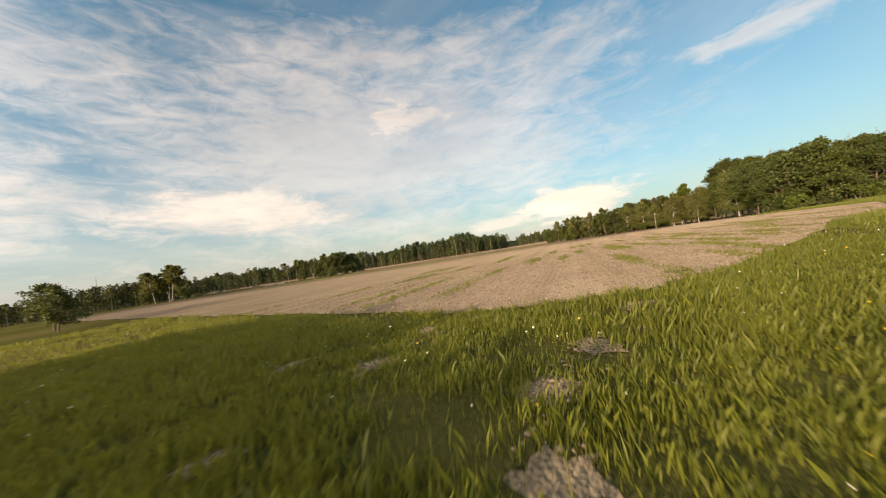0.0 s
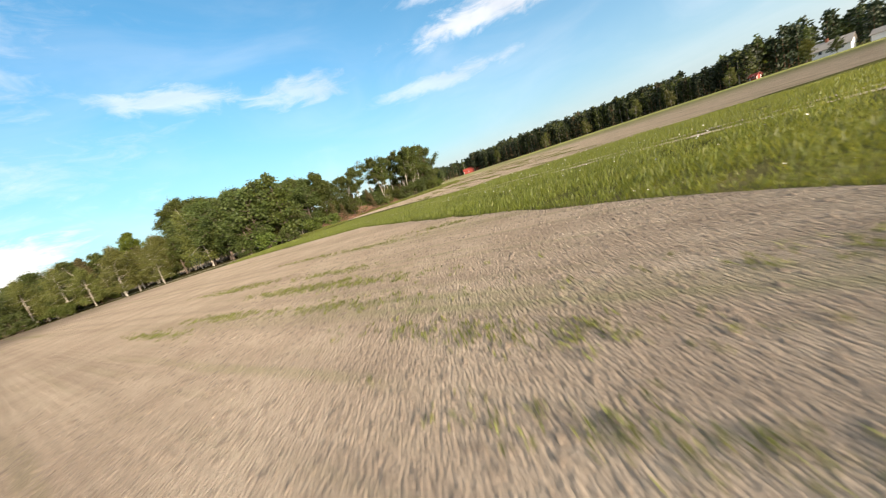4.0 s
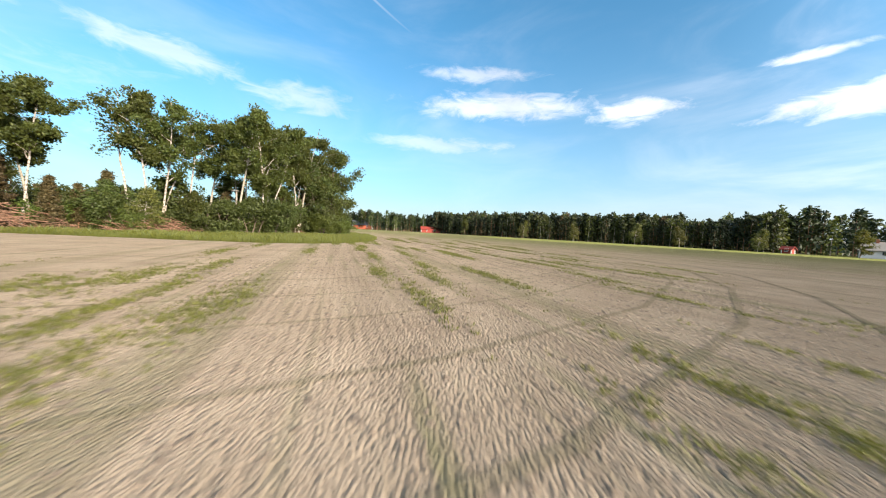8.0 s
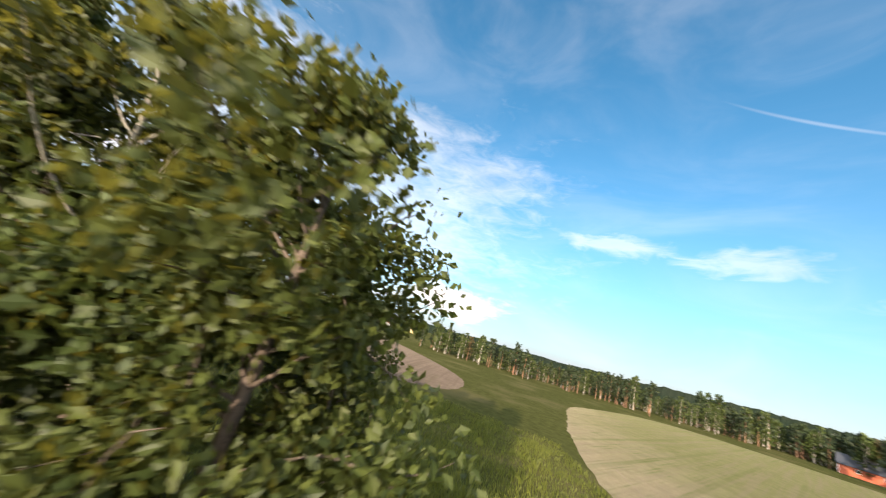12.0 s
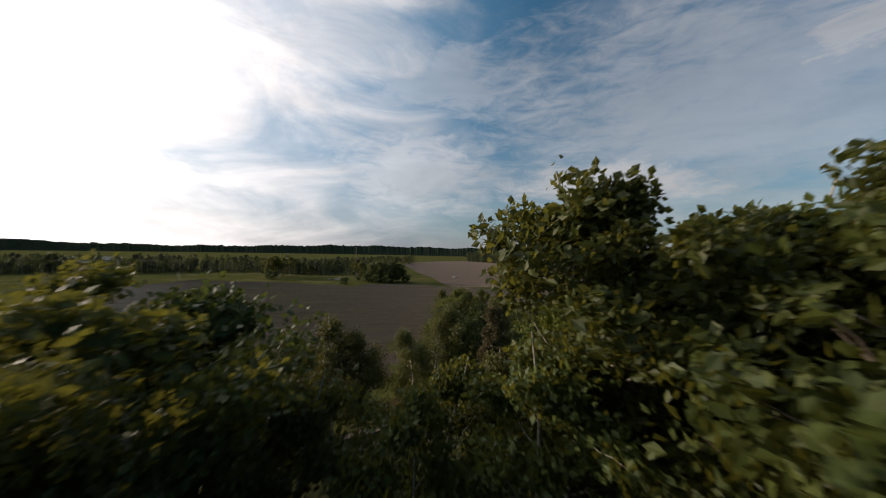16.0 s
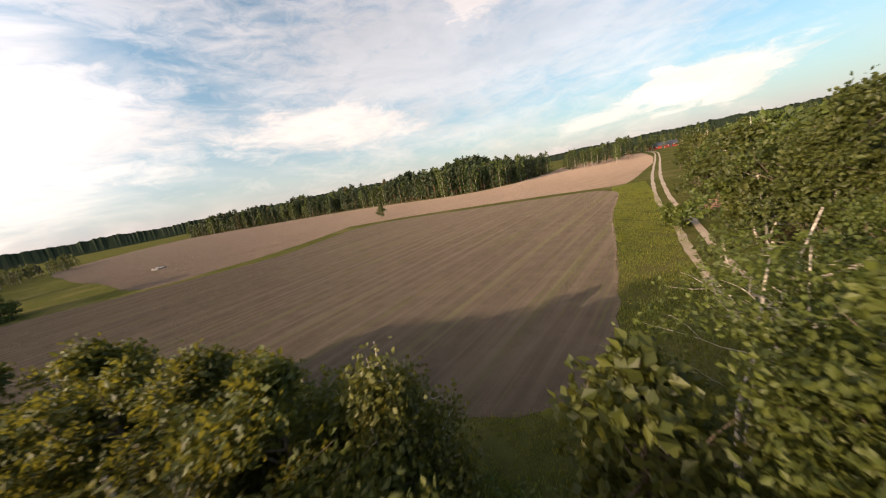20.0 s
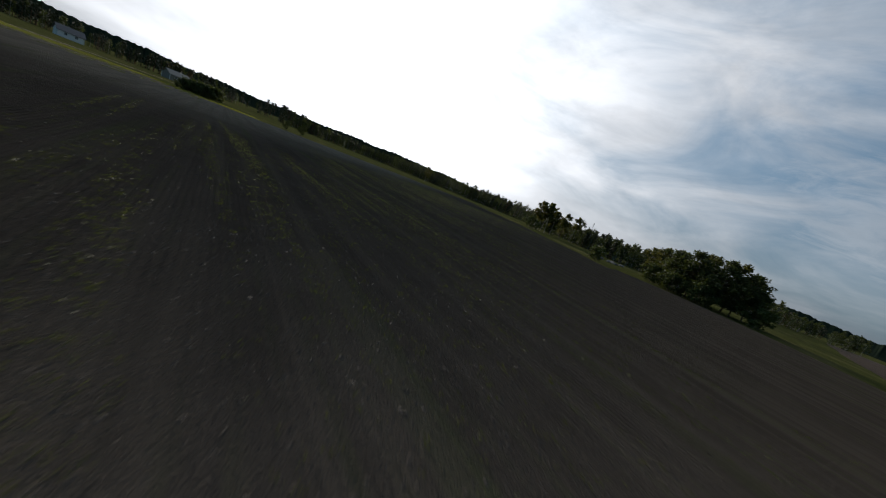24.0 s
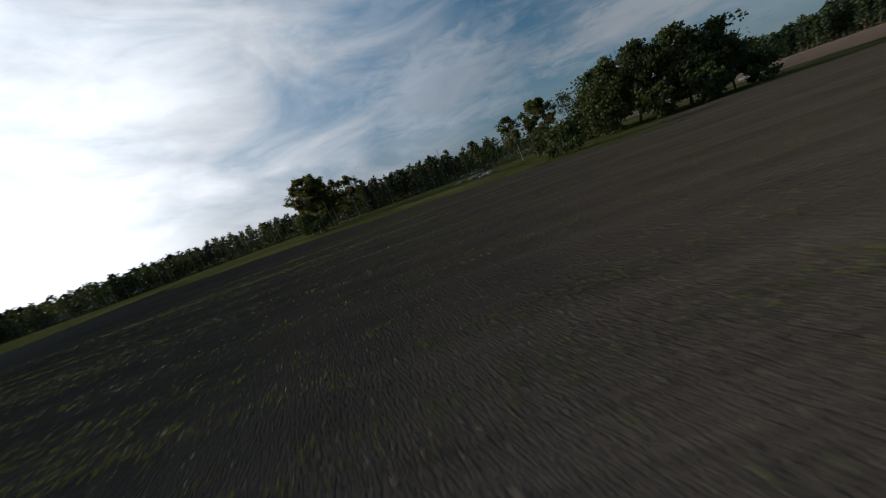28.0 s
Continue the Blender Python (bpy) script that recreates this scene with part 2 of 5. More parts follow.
TURF = turf("meadow_turf", (0.05, 0.056, 0.017, 1), (0.082, 0.084, 0.027, 1), (0.125, 0.108, 0.048, 1))
TURF_PALE = turf("pale_grass", (0.2418, 0.234, 0.078, 1), (0.2028, 0.2184, 0.0624, 1), (0.2652, 0.2496, 0.1014, 1))


def gravel():
    m, n = material("sandy_gravel")
    p = place(n)
    mid, fine = n.noise(p, 0.7, 5, 0.6), n.noise(p, 25.0, 4, 0.7)
    colour = n.mix(n.ramp(mid, 0.3, 0.7), (0.36, 0.295, 0.22, 1), (0.27, 0.215, 0.16, 1))
    colour = n.mix(n.math("MULTIPLY", n.ramp(fine, 0.5, 0.75), 0.4), colour, (0.25, 0.215, 0.17, 1))
    finish(n, colour, 0.95, fine, 0.6, 0.03, 0.2)
    return m


LITTER = turf("leaf_litter", (0.039, 0.0351, 0.0156, 1), (0.0585, 0.0429, 0.02184, 1), (0.039, 0.0468, 0.0156, 1))
GRAVEL = gravel()


def leafy(name, dark, light, through_light, glow=0.35):
    """Foliage: each leaf a shade of its own, partly lit through."""
    m, n = material(name)
    geo = n.add("ShaderNodeNewGeometry")
    each, whole = geo.outputs["Random Per Island"], n.add("ShaderNodeObjectInfo").outputs["Random"]
    colour = n.mix(each, dark, light)
    colour = n.add("ShaderNodeHueSaturation", {"Hue": n.math("ADD", 0.485, n.math("MULTIPLY", whole, 0.03)), "Saturation": 1.0,
                                               "Value": n.math("ADD", 0.8, n.math("MULTIPLY", whole, 0.4)), "Color": colour}).outputs[0]
    front = n.add("ShaderNodeBsdfPrincipled", {"Base Color": colour, "Roughness": 0.55, "Specular IOR Level": 0.3})
    back = n.add("ShaderNodeBsdfTranslucent", {"Color": through_light})
    both = n.add("ShaderNodeMixShader", {0: glow, 1: front.outputs[0], 2: back.outputs[0]})
    n.add("ShaderNodeOutputMaterial", {"Surface": both.outputs[0]})
    return m


LEAF = leafy("broad_leaves", (0.028, 0.042, 0.009, 1), (0.073, 0.088, 0.018, 1), (0.18, 0.165, 0.023, 1), 0.36)
LEAF_MAPLE = leafy("fresh_maple_leaves", (0.052, 0.076, 0.008, 1), (0.108, 0.134, 0.015, 1), (0.21, 0.22, 0.02, 1), 0.45)
LEAF_BIRCH = leafy("birch_leaves", (0.04563, 0.05616, 0.01264, 1), (0.1053, 0.1088, 0.02106, 1), (0.1544, 0.1404, 0.02106, 1), 0.25)
LEAF_DARK = leafy("shade_leaves", (0.028, 0.041, 0.009, 1), (0.062, 0.08, 0.017, 1), (0.1, 0.12, 0.02, 1), 0.28)
LEAF_BUSH = leafy("shrub_leaves", (0.039, 0.0624, 0.01092, 1), (0.0936, 0.1209, 0.02184, 1), (0.156, 0.1794, 0.0273, 1))
NEEDLE = leafy("pine_needles", (0.01404, 0.0234, 0.00858, 1), (0.02964, 0.04212, 0.01326, 1), (0.039, 0.04836, 0.01404, 1), 0.12)
RUSTY = leafy("withered_spruce_needles", (0.042, 0.036, 0.014, 1), (0.092, 0.07, 0.026, 1), (0.1, 0.075, 0.025, 1), 0.22)
BLADE = leafy("grass_blades", (0.05, 0.066, 0.01, 1), (0.145, 0.165, 0.024, 1), (0.27, 0.27, 0.036, 1), 0.4)
BLADE_DRY = leafy("seeding_grass", (0.0858, 0.1014, 0.0273, 1), (0.156, 0.156, 0.0468, 1), (0.1716, 0.1716, 0.0468, 1), 0.35)
SPROUT = leafy("weed_leaves", (0.07, 0.085, 0.018, 1), (0.15, 0.16, 0.032, 1), (0.19, 0.2, 0.035, 1), 0.25)


def bark(name, pale, dark, mark_scale, amount):
    m, n = material(name)
    p = n.add("ShaderNodeTexCoord").outputs["Object"]
    marks = n.noise(n.mapped(p, (1.0, 1.0, 2.2)), mark_scale, 4, 0.65)
    grain = n.noise(n.mapped(p, (6.0, 6.0, 0.8)), 5.0, 4, 0.6)
    colour = n.mix(n.math("MULTIPLY", n.ramp(marks, 0.5, 0.62), amount), pale, dark)
    colour = n.mix(n.math("MULTIPLY", grain, 0.35), colour, tuple(v * 0.6 for v in pale[:3]) + (1,))
    finish(n, colour, 0.85, grain, 0.6, 0.03, 0.2)
    return m


BARK_BIRCH = bark("birch_bark", (0.43, 0.385, 0.32, 1), (0.06, 0.05, 0.045, 1), 3.0, 0.9)
BARK_ASPEN = bark("aspen_bark", (0.36, 0.33, 0.26, 1), (0.14, 0.12, 0.095, 1), 3.5, 0.8)
BARK_DARK = bark("dark_bark", (0.13, 0.1, 0.075, 1), (0.055, 0.045, 0.035, 1), 4.0, 0.7)
BARK_PINE = bark("pine_bark", (0.24, 0.13, 0.075, 1), (0.1, 0.065, 0.045, 1), 4.0, 0.7)
TWIG = bark("dry_twigs", (0.22, 0.125, 0.08, 1), (0.12, 0.075, 0.05, 1), 4.0, 0.6)
CLOD = bark("soil_clod", (0.172, 0.136, 0.1, 1), (0.132, 0.104, 0.0768, 1), 6.0, 0.8)
# the same clods, coloured darker to stand for their shaded sides against the sun
CLOD_BACKLIT = bark("backlit_clod", (0.088, 0.071, 0.057, 1), (0.066, 0.054, 0.044, 1), 6.0, 0.8)
STONE = bark("field_stone", (0.21, 0.195, 0.18, 1), (0.13, 0.12, 0.11, 1), 5.0, 0.7)


def painted(name, colour, rough=0.6):
    m, n = material(name)
    p = n.add("ShaderNodeTexCoord").outputs["Object"]
    grain = n.noise(n.mapped(p, (9.0, 9.0, 1.0)), 2.0, 4, 0.6)
    tone = n.mix(n.math("MULTIPLY", grain, 0.5), colour, tuple(v * 0.7 for v in colour[:3]) + (1,))
    finish(n, tone, rough, grain, 0.25, 0.02, 0.3)
    return m


FALU = painted("falu_red_boards", (0.27, 0.045, 0.03, 1))
ORANGE = painted("warm_red_boards", (0.4, 0.1, 0.045, 1))
WHITE = painted("white_boards", (0.8, 0.79, 0.76, 1))
YELLOW = painted("yellow_boards", (0.6, 0.42, 0.16, 1))
ROOF_DARK = painted("dark_sheet_roof", (0.06, 0.065, 0.075, 1), 0.45)
ROOF_TILE = painted("clay_tile_roof", (0.3, 0.11, 0.065, 1), 0.8)
WOOD_GREY = painted("weathered_wood", (0.28, 0.25, 0.21, 1), 0.8)
GLASS_DARK = painted("window_glass", (0.03, 0.035, 0.045, 1), 0.1)


# ---- tools ----
def mesh_of(name, verts, faces, mats, index=None, smooth=False):
    me = bpy.data.meshes.new(name)
    me.from_pydata(np.asarray(verts).tolist(), [], np.asarray(faces).tolist() if isinstance(faces, np.ndarray) else faces)
    for m in mats if isinstance(mats, (list, tuple)) else [mats]:
        me.materials.append(m)
    if index is not None:
        me.polygons.foreach_set("material_index", np.asarray(index, dtype=np.int32))
    if smooth:
        me.polygons.foreach_set("use_smooth", np.ones(len(me.polygons), dtype=bool))
    me.update()
    return me


def part(name, me, parent=None, label="", m=None):
    """Links a mesh as one object, under a thing or a part."""
    ob = new(name, me)
    if parent:
        ob.parent = parent
    if m is not None:
        ob.matrix_local = m
    return tagged(ob, label)


def merged(pieces):
    """Joins (verts, faces) pairs of equal face size into one pair."""
    vs, fs, at = [], [], 0
    for v, f in pieces:
        vs.append(np.asarray(v, float))
        fs.append(np.asarray(f) + at)
        at += len(v)
    return np.concatenate(vs), np.concatenate(fs)


def tube(points, radii, sides=6):
    """A tapered tube of quads along points."""
    pts = np.asarray(points, float)
    ahead = np.gradient(pts, axis=0)
    ahead /= np.linalg.norm(ahead, axis=1, keepdims=True) + 1e-9
    ref = np.where(np.abs(ahead[:, 2:]) > 0.9, [[1.0, 0, 0]], [[0, 0, 1.0]])
    u = np.cross(ahead, ref)
    u /= np.linalg.norm(u, axis=1, keepdims=True) + 1e-9
    w = np.cross(ahead, u)
    a = np.linspace(0, 2 * np.pi, sides, endpoint=False)
    ring = np.cos(a)[None, :, None] * u[:, None] + np.sin(a)[None, :, None] * w[:, None]
    v = (pts[:, None] + ring * np.asarray(radii, float)[:, None, None]).reshape(-1, 3)
    i, j = np.meshgrid(np.arange(len(pts) - 1), np.arange(sides), indexing="ij")
    k = (j + 1) % sides
    f = np.stack([i * sides + j, i * sides + k, (i + 1) * sides + k, (i + 1) * sides + j], -1).reshape(-1, 4)
    return v, f


def unit(rng, n):
    v = rng.normal(size=(n, 3))
    return v / (np.linalg.norm(v, axis=1, keepdims=True) + 1e-9)


def leaf_quads(rng, centres, size, long=1.5, droop=0.0):
    """A pointed quad, folded a little, for every leaf."""
    n = len(centres)
    axis = unit(rng, n)
    axis[:, 2] -= droop
    axis /= np.linalg.norm(axis, axis=1, keepdims=True)
    side = np.cross(axis, unit(rng, n))
    side /= np.linalg.norm(side, axis=1, keepdims=True) + 1e-9
    s = (size * rng.uniform(0.6, 1.3, n))[:, None]
    bend = np.cross(axis, side) * s * 0.12
    v = np.stack([centres, centres + axis * s * long * 0.5 + side * s * 0.5 + bend, centres + axis * s * long, centres + axis * s * long * 0.5 - side * s * 0.5 + bend], 1).reshape(-1, 3)
    return v, np.arange(4 * n).reshape(-1, 4)


def limb(rng, start, way, length, bend, n=6):
    pts = [np.array(start, float)]
    way = np.array(way, float)
    for _ in range(n - 1):
        way = way + rng.normal(size=3) * bend
        way /= np.linalg.norm(way)
        pts.append(pts[-1] + way * length / (n - 1))
    return np.array(pts)


def inside(poly, x, y):
    """Which points lie inside a polygon."""
    hit = np.zeros(len(x), bool)
    for (x0, y0), (x1, y1) in zip(poly, poly[1:] + poly[:1]):
        cross = ((y0 > y) != (y1 > y)) & (x < (x1 - x0) * (y - y0) / (y1 - y0 + 1e-12) + x0)
        hit ^= cross
    return hit


def scatter(rng, poly, n):
    """About n points spread over a polygon."""
    a = np.array(poly)
    lo, hi = a.min(0), a.max(0)
    out = np.zeros((0, 2))
    while len(out) < n:
        q = rng.uniform(lo, hi, (n * 2, 2))
        out = np.concatenate([out, q[inside(poly, q[:, 0], q[:, 1])]])
    return out[:n]


def smooth_line(points, step=2.0):
    """A rounded line through points, by Catmull-Rom."""
    p = np.array([points[0]] + list(points) + [points[-1]], float)
    out = []
    for a, b, c, d in zip(p, p[1:], p[2:], p[3:]):
        for t in np.linspace(0, 1, max(2, int(np.linalg.norm(c - b) / step)), endpoint=False):
            out.append(0.5 * (2 * b + (c - a) * t + (2 * a - 5 * b + 4 * c - d) * t ** 2 + (3 * b - a - 3 * c + d) * t ** 3))
    return np.array(out + [p[-1]])


# ---- the land ----
SOUTH = [(47, 33.6), (41, 28.8), (35, 24.0), (30, 20.2), (26, 17.4), (19.7, 14.4), (14.5, 10.7), (10.3, 7.9), (6.6, 5.8), (3.2, 5.5), (-0.4, 8.0), (-6, 12), (-28, 27), (-60, 47)]
FIELD_WEST = SOUTH + [(-80, 62), (-70, 64), (-56, 88), (-43, 101), (-36, 112), (-37, 121), (-34, 129), (-27, 138), (-12, 150), (0, 165), (1, 182), (3, 195), (14, 201), (40, 199.5), (62, 197), (73, 195), (76.5, 188), (75, 178), (70.5, 161), (67.6, 145), (65, 132), (63.5, 125.4), (62, 120.8), (59, 118), (54, 117.5), (50.5, 118.4), (45.5, 119.4), (40.5, 120.3), (38, 120.5), (36.2, 119.8), (34.8, 117.2), (34.2, 114), (35.2, 111), (37, 107.7), (43.7, 102.8), (49.7, 99.3), (53, 97), (57, 91), (59.5, 82), (59.5, 70), (57.5, 58), (53, 47)]
FIELD_EAST = [(56, 25), (59.4, 28.6), (62.4, 31), (69.3, 37), (77, 46), (83, 54), (86, 56.5), (88.6, 51.5), (91, 44), (92.5, 37), (95, 32.6), (99, 30.5), (105, 30), (114, 31.4), (121, 33.9), (129.5, 37.2), (136, 42), (144, 49), (151, 60), (166, 78), (190, 98), (240, 106), (270, 60), (260, 16), (246, -6), (234, -30), (216, -62), (176, -90), (156, -110), (120, -130), (90, -90), (60, -50), (50, -15)]
FIELD_NORTH = [(-6, 205), (14, 207), (40, 205.5), (62, 203), (79, 200), (85, 208), (96, 236), (110, 274), (128, 340), (140, 420), (98, 424), (84, 420), (68, 350), (57, 322), (46, 296), (28, 279), (2, 284), (-40, 306), (-100, 327), (-300, 347), (-240, 230), (-120, 178), (-60, 160), (-22, 148), (-12, 158), (-6, 178)]
ROAD = smooth_line([(-30, -60), (2, -30), (22, -6), (38, 12), (48, 26), (55, 36.5), (59.5, 45), (62, 53), (63.5, 64), (64.5, 80), (65.8, 95), (67.6, 108), (69.4, 118), (71, 128.5), (73, 138), (76, 150.5), (80, 169), (90.3, 206), (104, 250), (119, 298), (140, 370), (151, 429)])


def sheet(name, poly, mat, z, label, waver=0.12):
    """A thin sheet of ground with a rounded outline that wavers a little."""
    line = smooth_line(list(poly) + [poly[0]], 1.2)[:-1]
    rng = np.random.default_rng(len(name))
    line += rng.normal(size=line.shape) * waver
    bm = bmesh.new()
    verts = [bm.verts.new((x, y, z)) for x, y in line]
    bm.faces.new(verts)
    bmesh.ops.triangulate(bm, faces=bm.faces[:])
    bm.faces.ensure_lookup_table()
    bm.normal_update()
    if bm.faces and bm.faces[0].normal.z < 0:
        bmesh.ops.reverse_faces(bm, faces=bm.faces[:])
    me = bpy.data.meshes.new(name)
    bm.to_mesh(me)
    bm.free()
    me.materials.append(mat)
    return tagged(new(name, me), label, "field", kind="structure")


def ground():
    a = np.linspace(0, 2 * np.pi, 64, endpoint=False)
    radii = [0, 60, 200, 500, 1200, 4200]
    v, f = [(30.0, 90.0, 0.0)], []
    for r in radii[1:]:
        v += [(30 + r * math.cos(t), 90 + r * math.sin(t), 0.0) for t in a]
    for j in range(64):
        f.append((0, 1 + j, 1 + (j + 1) % 64))
        for k in range(len(radii) - 2):
            b, c = 1 + k * 64, 1 + (k + 1) * 64
            f.append((b + j, c + j, c + (j + 1) % 64, b + (j + 1) % 64))
    tagged(new("ground", mesh_of("ground", v, f, TURF)), "uneven green meadow ground between the fields", "ground", kind="structure")


def road():
    side = np.gradient(ROAD, axis=0)
    side = np.stack([-side[:, 1], side[:, 0]], 1) / np.linalg.norm(side, axis=1, keepdims=True)
    rng = np.random.default_rng(4)
    made = tagged(new("road", None), "sandy two-track farm road with a grassy middle", "road", kind="structure")
    for lane, (lo, hi) in enumerate(((-1.3, -0.55), (0.6, 1.3))):
        wob = rng.normal(size=(len(ROAD), 2)) * 0.06
        a, b = ROAD + side * (lo + wob[:, :1]), ROAD + side * (hi + wob[:, 1:])
        v = np.concatenate([np.c_[a, np.full(len(a), 0.05)], np.c_[b, np.full(len(b), 0.05)]])
        n = len(ROAD)
        i = np.arange(n - 1)
        part("wheel_track", mesh_of("wheel_track", v, np.stack([i + n, i, i + 1, i + n + 1][::-1], 1), GRAVEL), made)


ground()
sheet("field_west", FIELD_WEST, SOIL, 0.03, "pale harrowed field with faint green drill rows, its north half painted darker as backlit")
sheet("field_east", FIELD_EAST, SOIL_EAST, 0.03, "pale dry field with wheel tracks and thin sprouts")
sheet("field_north", FIELD_NORTH, SOIL_RED, 0.02, "reddish bare field before the far forest")
# the copse's shadow over this field is put into its dark soil colour
sheet("field_copse", [(86.5, 98), (92, 91.5), (100, 84), (110, 87), (120, 84), (132, 80), (146, 82), (156, 104), (154, 154), (144, 232), (122, 240), (102, 194), (96, 140), (89, 112)], SOIL_DARK, 0.025, "bare greyish field behind the copse")
sheet("grass_strip", [(252, 12), (222, 8), (180, 6), (164, -14), (156, -38), (140, -62), (124, -88), (150, -108), (160, -106), (179, -87), (219, -58), (236, -28)], TURF_PALE, 0.06, "pale ripening grass strip before the forest")
sheet("track_patch", [(81, 143.5), (84, 150.5), (88, 151), (93, 147), (88, 142.5)], GRAVEL, 0.04, "small bare sandy patch beside the wood")
sheet("copse_floor", [(69.2, 60.8), (78.4, 70.7), (87.9, 65.7), (96.9, 53.0), (106.6, 45.8), (114.7, 41.0), (121.6, 42.8), (116.0, 51.5), (106.2, 69.0), (105.9, 79.6), (95.8, 89.3), (89.2, 96.7), (87.5, 110.6), (89.0, 139.0), (78.2, 140.2), (74.2, 118.1), (72.0, 99.5), (70.6, 87.4)], LITTER, 0.014, "dark leaf litter and moss under the copse")
sheet("tongue_floor", [(62.4, 87.7), (56.5, 96.4), (47.7, 104.2), (39.0, 109.3), (38.0, 113.3), (40.5, 115.2), (48.8, 113.7), (56.8, 111.6), (63.9, 115.8), (65.9, 99.8)], LITTER, 0.014, "dark leaf litter under the tongue of wood")


def blob(x, y, r, seed, long=1.0):
    """An uneven round outline."""
    g = random.Random(seed)
    turn = g.uniform(0, 3.1)
    ring = []
    for k in range(14):
        a, q = k * math.tau / 14, r * g.uniform(0.55, 1.25)
        u, w = q * math.cos(a) * long, q * math.sin(a)
        ring.append((x + u * math.cos(turn) - w * math.sin(turn), y + u * math.sin(turn) + w * math.cos(turn)))
    return ring


SPOTS = [(2.7, 1.4, 0.3), (3.0, 2.3, 0.34), (3.7, 3.1, 0.3), (5.0, 4.5, 0.36), (1.3, 3.5, 0.34), (0.1, 3.9, 0.3), (0.6, 1.95, 0.22), (1.85, 4.9, 0.26), (3.7, 5.9, 0.34), (-1.4, 5.0, 0.3), (-2.9, 6.1, 0.34), (1.4, 7.8, 0.5), (4.8, 7.1, 0.36), (2.7, 5.3, 0.22), (5.9, 7.4, 0.4), (7.4, 8.8, 0.4)]
BARE = [blob(x, y, r * 0.5, 200 + k, 1.35) for k, (x, y, r) in enumerate(SPOTS)]
for k, (x, y, r) in enumerate(SPOTS):
    sheet("bare_soil", blob(x, y, r * 0.75, 200 + k, 1.35), SOIL_TRACK, 0.012, "small bare patch of dry soil in the meadow grass", 0.012)
FIELD_PATH = [(124.4, 36.4), (126.6, 36.6), (129.6, 37.8), (132.2, 39.2), (133.6, 41), (134.2, 43), (133.6, 43.2), (132.6, 41.4), (131, 39.8), (128.8, 38.6), (126.2, 37.6)]
sheet("field_path", FIELD_PATH, SOIL, 0.02, "narrow trodden path curving through the grass")
road()

# ---- trees ----
def tree_meshes(seed, height, spread, clear, leaves, leaf, bark_mat, leaf_mat, lean=0.0, trunks=1, thick=0.017, limbs=12, droop=0.0, gap=0.25, long=1.5, top=0.85):
    """Trunk with limbs, and a crown of leaves in clumps at the limbs' ends. clear: share of the height with no crown; gap: how open the crown is."""
    rng = np.random.default_rng(seed)
    wood, tips = [], []
    for k in range(trunks):
        turn = rng.uniform(0, 2 * np.pi)
        tilt = lean if trunks == 1 else lean + rng.uniform(0.1, 0.25)
        foot = (0.25 * k * math.cos(turn), 0.25 * k * math.sin(turn), -0.15)
        way = (math.cos(turn) * tilt, math.sin(turn) * tilt, 1.0)
        stem = limb(rng, foot, way, height * (0.97 if k == 0 else rng.uniform(0.75, 0.95)), 0.05, 9)
        r0 = height * thick * (1.0 if k == 0 else 0.75)
        wood.append(tube(stem, r0 * np.linspace(1, 0.12, 9) ** 0.85, 7))
        for _ in range(limbs // trunks):
            u = clear + (1 - clear) * rng.uniform(0.0, 0.95)
            i = u * 8
            base = stem[int(i)] * (1 - i % 1) + stem[min(8, int(i) + 1)] * (i % 1)
            v = (u - clear) / (1 - clear)
            reach = spread * (math.sin(math.pi * min(1.0, 0.22 + top * v)) * 0.85 + 0.2) * rng.uniform(0.5, 1.22)
            a = rng.uniform(0, 2 * np.pi)
            br = limb(rng, base, (math.cos(a), math.sin(a), rng.uniform(0.25, 0.9) - droop * 0.5), reach, 0.16, 6)
            wood.append(tube(br, r0 * 0.38 * (1 - 0.6 * v) * np.linspace(1, 0.15, 6), 5))
            tips += [br[-1], br[-2], br[3]]
            for _ in range(2):
                j = rng.integers(2, 5)
                sub = limb(rng, br[j], (br[j] - base) / (np.linalg.norm(br[j] - base) + 0.01) + rng.normal(size=3) * 0.7, reach * 0.5, 0.2, 4)
                wood.append(tube(sub, r0 * 0.14 * np.linspace(1, 0.2, 4), 4))
                tips += [sub[-1], sub[2]]
        tips += [stem[-1], stem[-2]]
    tips = np.array(tips)
    share = rng.uniform(0.08, 1.0, len(tips)) ** 2
    pick = tips[rng.choice(len(tips), leaves, p=share / share.sum())]
    cluster = unit(rng, leaves) * (rng.uniform(0, 1, leaves) ** 0.5)[:, None] * spread * (0.42 - gap * 0.5)
    cluster[:, 2] *= 0.75
    centres = pick + cluster
    centres[:, 2] -= droop * rng.uniform(0, 1.4, leaves) * spread * 0.3
    centres = centres[centres[:, 2] > height * clear * 0.7]
    tv, tf = merged(wood)
    lv, lf = leaf_quads(rng, centres, leaf, long, droop)
    return mesh_of("trunk", tv, tf, bark_mat, smooth=True), mesh_of("crown", lv, lf, leaf_mat)


